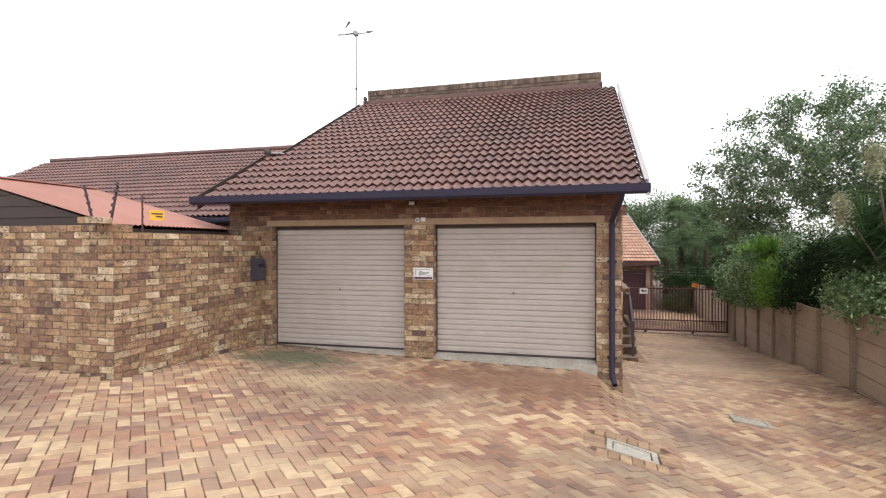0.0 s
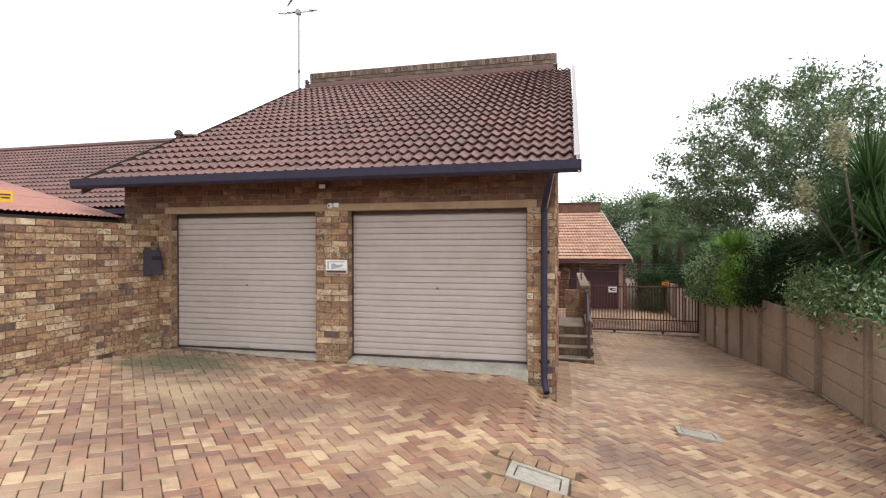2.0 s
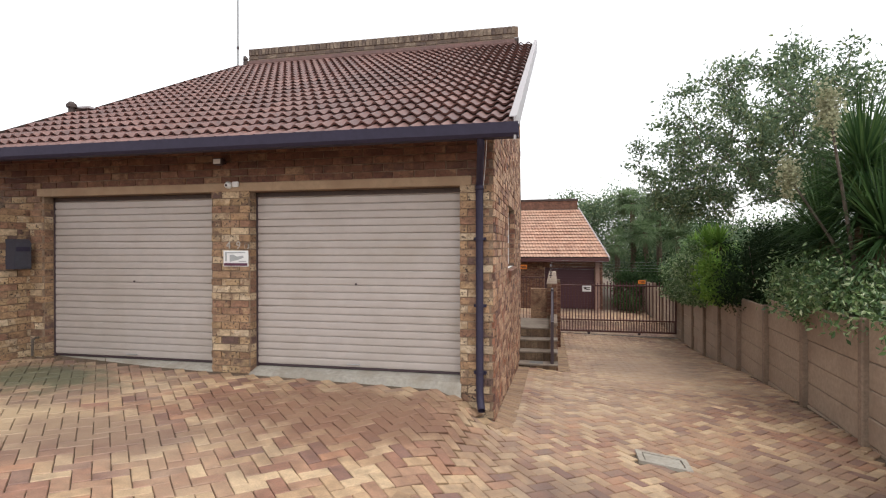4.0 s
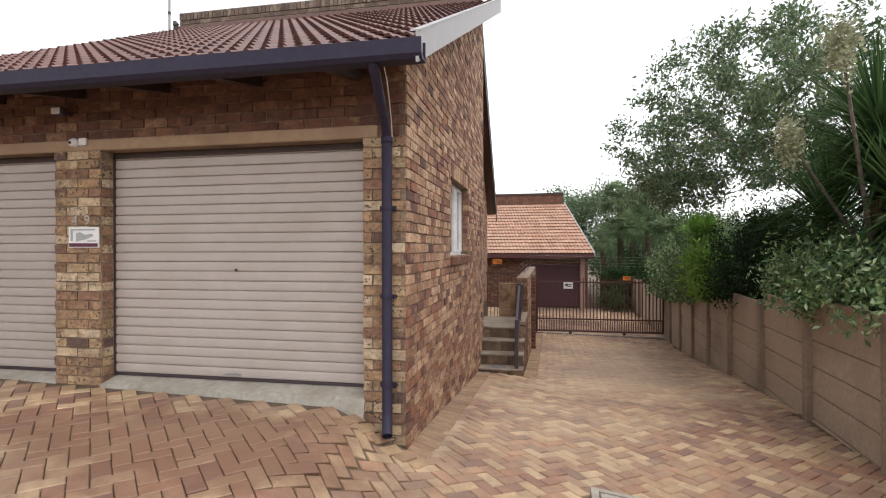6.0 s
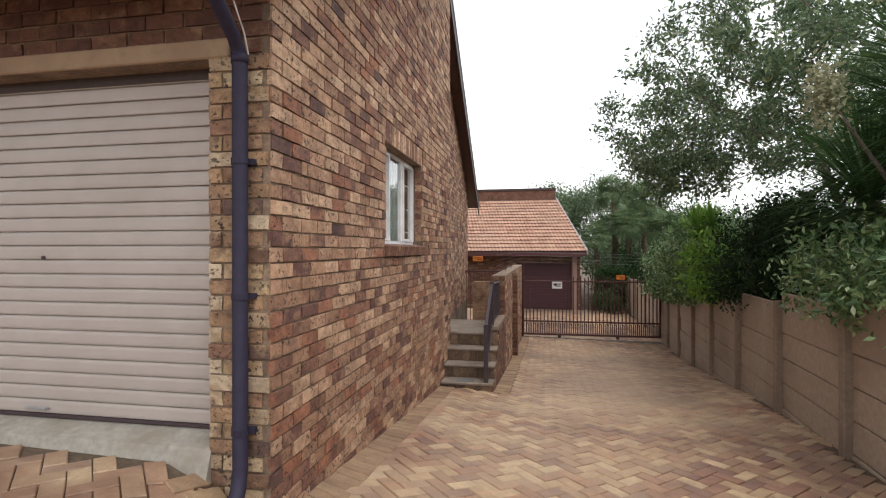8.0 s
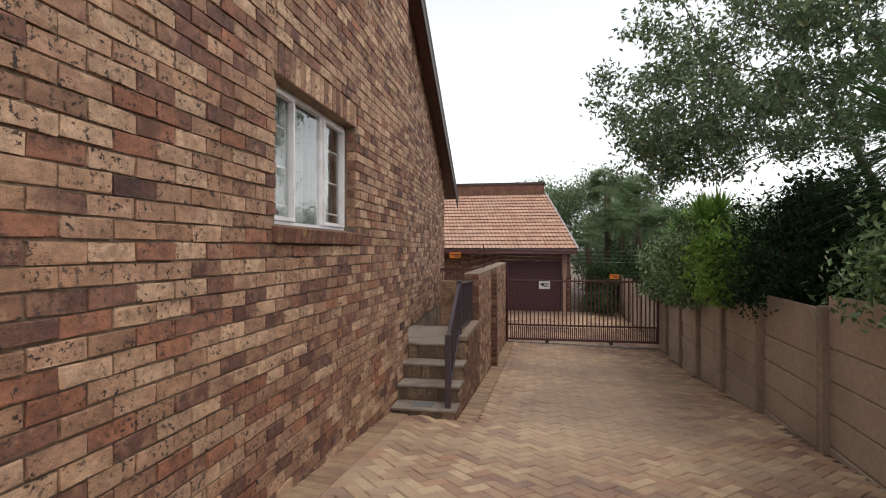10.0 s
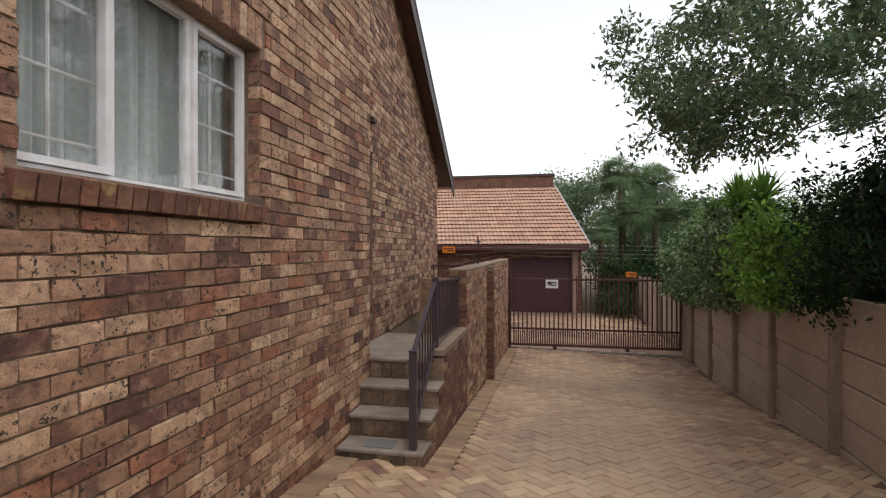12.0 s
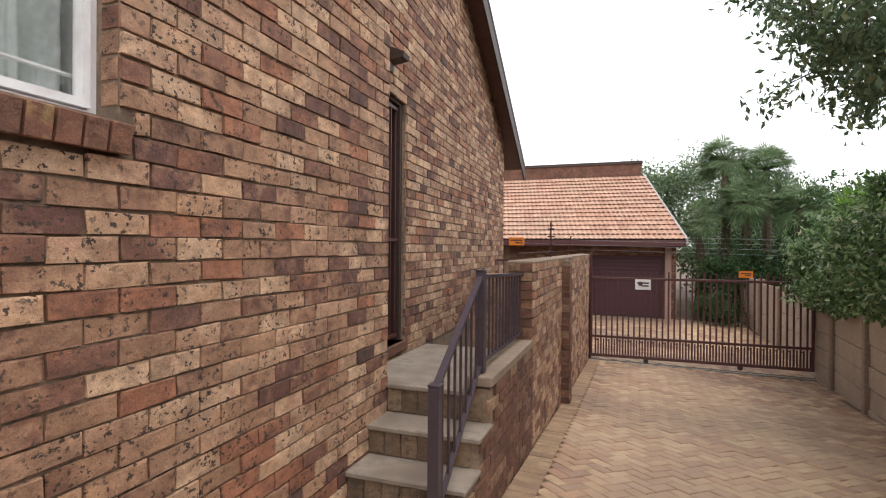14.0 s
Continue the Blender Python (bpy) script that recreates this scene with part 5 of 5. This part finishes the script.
def tree(name, label, base, fork, c, r, targets, leaves_each, size, leaf, rng, trunk_r=0.16, spread=0.3, extra=None, category="tree"):
    """A trunk, limbs that reach to points spread through the crown, and leaves round their tips."""
    t = thing(name, *base, label, category)
    k = rng.normal(size=(targets, 3))
    k /= np.linalg.norm(k, axis=1)[:, None]
    k *= rng.uniform(0.1, 1.0, (targets, 1)) ** 0.45
    k[:, 2] *= np.where(k[:, 2] < 0, 0.62, 1.0)
    pts = k * np.array(r) + np.array(c)
    if extra:
        lobe, reach, n = extra
        pts = np.concatenate((pts, np.array(lobe) + rng.normal(size=(n, 3)) * np.array(reach) * 0.55))
    fork = np.array(fork, float)
    pts = pts[np.argsort(np.linalg.norm(pts - fork, axis=1))]
    nodes, rad = [fork], [trunk_r * 0.8]
    g = Geo()
    b = np.array(base, float)
    g.tube([b - (0, 0, 0.3), b + (fork - b) * 0.35 + (0.06, 0.03, 0), b + (fork - b) * 0.7 - (0.04, 0, 0), fork], [trunk_r * 1.25, trunk_r, trunk_r * 0.9, trunk_r * 0.8], 9)
    twigs = []
    for p in pts:
        arr = np.array(nodes)
        dist = np.linalg.norm(arr - p, axis=1) + 0.25 * np.linalg.norm(arr - fork, axis=1)
        i = int(np.argmin(dist))
        q = arr[i]
        mid = (p + q) / 2 + rng.normal(size=3) * 0.07 * np.linalg.norm(p - q) + np.array((0, 0, 0.05))
        r0 = max(0.010, rad[i] * 0.62)
        r1 = max(0.006, r0 * 0.6)
        g.tube([q, mid, p], [r0, (r0 + r1) / 2, r1], 5, close=False)
        nodes += [mid, p]
        rad += [(r0 + r1) / 2, r1]
        twigs.append((mid, p))
    part("trunk", g, bark, t, "grey branching trunk and limbs", smooth=True)
    tw = np.array([p for _, p in twigs])
    md = np.array([m for m, _ in twigs])
    pick = rng.integers(0, len(tw), targets * leaves_each)
    f = rng.uniform(0.25, 1.15, (len(pick), 1))
    cen = md[pick] * (1 - f) + tw[pick] * f + rng.normal(size=(len(pick), 3)) * spread * np.array((1, 1, 0.75))
    ob = new("crown", leaf_mesh("crown", cen, size, leaf, rng))
    fix(ob, t)
    tagged(ob, "airy crown of small leaves", kind="stuff")
    return t


rng = np.random.default_rng(5)
tree("broadleaf_tree", "large airy broadleaf tree with small dark green leaves", (7.3, 17.4, -1.1), (7.1, 17.3, 1.2), (6.55, 16.9, 3.65), (3.75, 3.7, 2.2), 340, 125, 0.11, leaf_tree, rng, 0.2, 0.14, extra=((4.2, 17.4, 2.6), (0.9, 1.2, 0.45), 40))


def over_wall(p):
    """Leaves on the drive side stay near the wall's top."""
    ys = np.linspace(-5, 50, 111)
    top = np.interp(p[:, 1], ys, [height(bound_x(y), y) for y in ys]) + 1.40
    bx = bound_x(p[:, 1])
    keep = (p[:, 0] > bx + 0.04) | (p[:, 2] > top - np.where(p[:, 1] > 15, 0.14, 0.32) + (bx - p[:, 0]) * 0.35) & (p[:, 0] < bx - 0.10) | (p[:, 1] > 24)
    return p[keep]


def shrub(name, label, c, r, n, size, leaf, seed, clumps=60, spread=0.16, stems=9, category="shrub"):
    rg = np.random.default_rng(seed)
    z0 = height(c[0], c[1]) - 0.05
    t = thing(name, c[0], c[1], z0, label, category)
    g = Geo()
    for i in range(stems):
        a = rg.uniform(0, 6.28)
        e = Vector(c) + Vector((math.cos(a) * r[0] * 0.6, math.sin(a) * r[1] * 0.6, rg.uniform(-0.2, 0.6) * r[2]))
        s = Vector((c[0] + math.cos(a) * 0.15, c[1] + math.sin(a) * 0.15, z0))
        behind = bound_x(c[1]) + 0.22
        s.x, e.x = (max(s.x, behind), max(e.x, behind - 0.1)) if c[0] > 4 and c[1] < 24 else (s.x, e.x)
        g.tube([s, (s + e) / 2 + Vector((0, 0, 0.1)), e], [0.03, 0.02, 0.008], 5, close=False)
    tagged(part("stem", g, bark, t), kind="stuff")
    ob = new("foliage", leaf_mesh("foliage", over_wall(blob_points(rg, n, c, r, clumps, spread)), size, leaf, rg))
    fix(ob, t)
    tagged(ob, kind="stuff")
    return t


shrub("round_shrub", "dense round shrub with dark glossy leaves over the wall", (5.25, 21.6, 0.30), (0.80, 1.7, 0.95), 20000, 0.10, leaf_shrub, 11, 110, 0.14)
shrub("round_shrub", "glossy green shrub spilling over the concrete wall", (5.0, 19.0, 0.50), (0.72, 1.5, 1.0), 20000, 0.10, leaf_shrub, 15, 110, 0.14)
shrub("feathery_bush", "dark feathery bush leaning over the concrete wall", (5.25, 15.0, 0.85), (1.0, 1.35, 1.0), 30000, 0.075, leaf_feather, 12, 110, 0.15)
shrub("bright_bush", "bright green young shrub behind the wall", (4.66, 16.5, 0.60), (0.36, 0.45, 0.60), 5000, 0.10, leaf_bright, 13, 40, 0.12)
shrub("creeper", "pale-leaved creeper hanging over the top of the wall", (4.62, 11.0, 0.72), (0.5, 2.5, 0.40), 17000, 0.08, leaf_shrub, 14, 90, 0.14)
shrub("creeper", "leafy green creeper over the wall top", (4.5, 7.6, 0.95), (0.55, 1.7, 0.62), 14000, 0.085, leaf_shrub, 24, 70, 0.15)
for i, (x, y, rx, ry, rz, h) in enumerate(((7.2, 9.5, 1.3, 2.0, 1.2, 0.7), (7.4, 13.5, 1.4, 2.2, 1.3, 0.8), (7.6, 20.5, 1.5, 2.4, 1.3, 0.7), (6.6, 24.6, 1.1, 1.6, 1.3, 0.5), (9.8, 16.5, 1.8, 3.5, 1.6, 0.3), (9.6, 24.0, 1.8, 3.0, 1.5, 0.5))):
    shrub("hedge_bush", "dark green garden bush behind the wall", (x, y, h), (rx, ry, rz), 9000, 0.12, leaf_dark, 30 + i, 60, 0.28)


def blades(geo, c, n, length, width, rg, low=-0.5, high=1.4, sag=0.25):
    """A rosette of long narrow blades round c."""
    c = Vector(c)
    for i in range(n):
        az = rg.uniform(0, 2 * math.pi)
        el = rg.uniform(low, high)
        d = Vector((math.cos(az) * math.cos(el), math.sin(az) * math.cos(el), math.sin(el)))
        side = d.cross(Vector((0, 0, 1)))
        side = side.normalized() if side.length > 0.01 else Vector((1, 0, 0))
        ln = length * rg.uniform(0.75, 1.1)
        v = []
        for f, w in ((0.03, 0.6), (0.35, 1.0), (0.72, 0.7), (1.0, 0.05)):
            p = c + d * ln * f - Vector((0, 0, sag * ln * f * f * math.cos(el)))
            v += [p - side * width * w / 2, p + side * width * w / 2]
        geo.add(v, [(0, 1, 3, 2), (2, 3, 5, 4), (4, 5, 7, 6)])


def yucca(label, stems, seed, length, n=130, width=0.035, name="yucca", leaf=None, sag=0.18):
    rg = random.Random(seed)
    x, y, _ = stems[0]
    z0 = height(x, y)
    t = thing(name, x, y, z0, label, "plant")
    for sx, sy, sz in stems:
        part("stem", Geo().tube([(x + (sx - x) * 0.2, y + (sy - y) * 0.2, z0 - 0.1), ((x + sx) / 2, (y + sy) / 2, (z0 + sz) / 2), (sx, sy, sz)], [0.12, 0.10, 0.08], 8), palm_bark, t, "rough brown stem")
        g = Geo()
        blades(g, (sx, sy, sz), n, length, width, rg, sag=sag)
        part("rosette", g, leaf or leaf_yucca, t, "rosette of long stiff dark green blades", kind="stuff")
    return t


yucca("tall spiky yucca with long dark green blades behind the wall", [(5.0, 11.5, 2.45), (4.95, 12.4, 1.45), (5.3, 13.3, 1.9), (4.9, 10.8, 1.5), (5.0, 11.4, 1.75), (5.05, 11.5, 2.1)], 3, 1.1, 330, 0.027)
yucca("spiky yucca with dark blades in the garden", [(6.2, 9.0, 2.2), (6.0, 8.2, 1.4)], 4, 1.1, 150)
yucca("bright green spiky plant growing out of the shrub", [(5.45, 20.4, 1.40), (5.4, 21.3, 1.32), (5.25, 19.3, 1.52), (5.2, 18.4, 1.48), (5.45, 22.2, 1.2), (5.05, 18.9, 1.42)], 6, 0.66, 150, 0.045, "spiky_plant", leaf_bright, 0.35)
plume = thing("yucca_flower", 4.75, 11.2, -0.7, "pale cream flower plumes of a yucca", "flower")
rgf = np.random.default_rng(8)
for c, y0 in (((4.12, 11.5, 2.33), 11.3), ((4.15, 10.5, 3.0), 11.1)):
    part("stalk", Geo().tube([(4.78, y0, -0.8), (4.7, y0, 1.2), c], [0.03, 0.025, 0.012], 6), bark, plume)
    ob = new("blossom", leaf_mesh("blossom", rgf.normal(size=(800, 3)) * (0.07, 0.07, 0.14) + np.array(c), 0.045, leaf_pale, rgf, slim=0.8))
    fix(ob, plume)
    tagged(ob, "pale cream blossom", kind="stuff")


def fan_palm(x, y, top, fans, size, seed, label):
    rg = random.Random(seed)
    z0 = height(x, y)
    t = thing("fan_palm", x, y, z0, label, "palm tree", "fan palms")
    part("trunk", Geo().tube([(x, y, z0 - 0.2), (x + 0.05, y, (z0 + top) / 2), (x, y, top)], [0.17, 0.14, 0.12], 10), palm_bark, t, "rough palm trunk")
    for i in range(fans):
        az, el = rg.uniform(0, 2 * math.pi), math.asin(rg.uniform(-0.75, 0.98))
        d = Vector((math.cos(az) * math.cos(el), math.sin(az) * math.cos(el), math.sin(el)))
        side = d.cross(Vector((0, 0, 1))).normalized()
        face = (side.cross(d) + d * rg.uniform(-0.5, 0.9)).normalized()
        axis = face.cross(side).normalized()
        st = Vector((x, y, top)) + d * size * rg.uniform(0.7, 1.05)
        g = Geo().tube([(x, y, top), st], 0.012, 4, close=False)
        for k in range(21):
            a = -2.0 + 4.0 * k / 20
            e = (axis * -math.cos(a) + side * math.sin(a)).normalized()
            if e.dot(d) < 0 and abs(a) < 1.3:
                e = -e
            ln = size * (0.95 - 0.10 * abs(a)) * rg.uniform(0.85, 1.08)
            w = e.cross(face).normalized() * 0.019 * size / 0.8
            p1, p2 = st + e * ln * 0.55 - Vector((0, 0, 0.04 * ln)), st + e * ln - Vector((0, 0, 0.24 * ln))
            g.add([st, p1 - w, p2, p1 + w], [(0, 1, 2, 3)])
        part("frond", g, leaf_palm, t)
    return t


fan_palm(4.75, 30.6, 3.55, 70, 0.62, 41, "tall fan palm with drooping grey-green fronds")
fan_palm(6.1, 31.5, 3.3, 80, 0.66, 42, "fan palm with dense drooping fronds")
fan_palm(3.95, 30.0, 1.5, 50, 0.56, 43, "short fan palm with a full crown beside the rear house")
fan_palm(5.2, 29.8, 2.1, 70, 0.6, 44, "fan palm with spreading fronds behind the gate")
fan_palm(6.6, 29.6, 1.9, 70, 0.62, 45, "leafy fan palm over the boundary wall")
for i, (x, y, h, rx, rz) in enumerate(((5.2, 39, 2.9, 2.6, 2.4), (8.6, 36, 1.5, 2.8, 2.2), (11.5, 31, 0.7, 2.8, 2.2), (14, 26, 0.5, 3.0, 2.2), (2.2, 42, 3.0, 2.4, 2.2), (12.5, 21, 0.3, 2.6, 2.0), (8.2, 28.5, 0.4, 1.8, 1.7), (10.5, 41, 1.4, 3.2, 2.0), (6.0, 34.5, 0.6, 2.2, 1.9), (9.0, 31.5, 0.6, 2.0, 1.9))):
    rg = np.random.default_rng(60 + i)
    tree("garden_tree", "dense dark green garden tree", (x, y, height(x, y)), (x, y, h - rz * 0.7), (x, y, h), (rx, rx, rz), 70, 150, 0.20, leaf_dark if i % 2 else leaf_tree, rg, 0.14, 0.42)
shrub("low_bush", "low dark bush beside the rear drive", (4.3, 28.6, -1.0), (0.7, 0.8, 0.55), 4000, 0.10, leaf_dark, 51, 30, 0.15)
shrub("low_bush", "green undergrowth beside the rear house", (5.3, 29.3, -0.2), (1.5, 0.6, 1.2), 9000, 0.12, leaf_dark, 52, 30, 0.18)

litter = thing("leaf_litter", -5.1, 8.6, 0.0, "dry leaves and grit swept against the wall foot", "leaf litter", kind="stuff")
rgl = np.random.default_rng(77)
lx, ly = rgl.uniform(-5.5, -4.3, 60), 8.95 - np.abs(rgl.normal(size=60)) * 0.28
ob = new("dry_leaves", leaf_mesh("dry_leaves", np.stack((lx, ly, [height(a, b) + 0.006 for a, b in zip(lx, ly)]), 1), 0.05, plain_material("dry_leaf", (0.16, 0.12, 0.07), 0.9), rgl, droop=-0.1))
fix(ob, litter)
tagged(ob, kind="stuff")

# ---- brick paving in herringbone ----
paving = solo("pavement", Geo().box(-0.6, -0.5, 5.0, 5.1, -0.5, -0.45), soil, "tan and red-brown clay brick paving in herringbone", "pavement", kind="structure")
PW, PL, PT = 0.109, 0.218, 0.04
gap = 0.0055


def paved(x, y):
    if y < -1.6 or y > 28.9:
        return False
    if x > bound_x(y) - 0.08:
        return False
    if y < 9.0:
        if x < -15 or (x < -5.56 and y > 6.02):
            return False
        if x < 0.42 and y > 8.93:
            return False
        if -0.06 < x < 0.66 and 6.20 < y < 6.84 or 1.80 < x < 2.24 and 8.78 < y < 9.08:
            return False
        return True
    if 1.80 < x < 2.24 and y < 9.08:
        return False
    if y < 13.84:
        return x > wall_x(y) + 0.20
    if y < 22.75:
        return x > 1.25
    return y > 23.05 and -2.0 < x


def paver_shape(l, w, t=PT, b=0.005):
    a, c = l / 2, w / 2
    v = [(-a, -c, -t), (a, -c, -t), (a, c, -t), (-a, c, -t), (-a, -c, -b), (a, -c, -b), (a, c, -b), (-a, c, -b), (-a + b, -c + b, 0), (a - b, -c + b, 0), (a - b, c - b, 0), (-a + b, c - b, 0)]
    f = [(8, 9, 10, 11)]
    for k in (0, 4):
        f += [(k + i, k + (i + 1) % 4, k + 4 + (i + 1) % 4, k + 4 + i) for i in range(4)]
    return np.array(v, float), np.array(f)


def lay_paving():
    pv, pf = paver_shape(PL - gap, PW - gap)
    shared = raw_mesh("paver", pv, pf, paver_mat)
    edge_mesh = raw_mesh("paver", pv, pf, border_mat)
    rg = random.Random(21)
    spots = []
    c45 = math.sqrt(0.5)
    for i in range(-260, 261):
        for j in range(-260, 261):
            q = (i - j) % 4
            if q == 0:
                a, b, turn = (i + 1) * PW, (j + 0.5) * PW, 45
            elif q == 3:
                a, b, turn = (i + 0.5) * PW, (j + 1) * PW, 135
            else:
                continue
            x, y = (a - b) * c45 - 5.0, (a + b) * c45 + 15.0
            if -15 < x < 6 and -2 < y < 29 and paved(x, y):
                spots.append((x, y, turn, 0))
    y = 8.95
    while y < 13.76:
        spots.append((wall_x(y) + 0.118, y, 0, 1))
        y += PW
    while y < 22.7:
        spots.append((1.065 + 0.11, y, 0, 1))
        y += PW
    x = -0.02
    while x < 0.55:
        spots.append((x, 8.90 - 0.05 * (x > 0.3), 70, 1))
        x += PW
    for k in range(6):
        spots += [(-0.02 + k * PW + 0.02, 6.82, 86, 1), (-0.02 + k * PW + 0.02, 6.21, 86, 1)]
    for k in range(3):
        spots += [(-0.06, 6.40 + k * PW, -4, 1), (0.66, 6.40 + k * PW, -4, 1)]
    rows = {0: ([], [], 0), 1: ([], [], 0)}
    made = [0, 0]
    for x, y, turn, kind in spots:
        z = height(x, y) + rg.uniform(-0.004, 0.003) + 0.007 * kind
        sx = (height(x + 0.1, y) - height(x - 0.1, y)) / 0.2
        sy = (height(x, y + 0.1) - height(x, y - 0.1)) / 0.2
        nrm = Vector((-sx, -sy, 1)).normalized()
        m = Matrix.Translation((x, y, z)) @ Vector((0, 0, 1)).rotation_difference(nrm).to_matrix().to_4x4() @ pose(0, 0, 0, rg.uniform(-.9, .9), rg.uniform(-.9, .9), turn + rg.uniform(-1.3, 1.3))
        near = (0.9 < x < 3.4 and 10.2 < y < 13.0) if kind == 0 else 9 < y < 16
        if near and made[kind] < (300, 70)[kind]:
            fix(new("paver", edge_mesh if kind else shared), paving, m)
            made[kind] += 1
            continue
        vs, fs, n = rows[kind]
        mm = np.array(m)
        vs.append(pv @ mm[:3, :3].T + mm[:3, 3])
        fs.append(pf + n)
        rows[kind] = (vs, fs, n + len(pv))
    for kind, mat_ in ((0, paver_mat), (1, border_mat)):
        vs, fs, n = rows[kind]
        ob = new("paving_field", raw_mesh("paving_field", np.concatenate(vs), np.concatenate(fs), mat_))
        fix(ob, paving)
        tagged(ob, kind="stuff")


for job in LATER:
    job()
lay_paving()
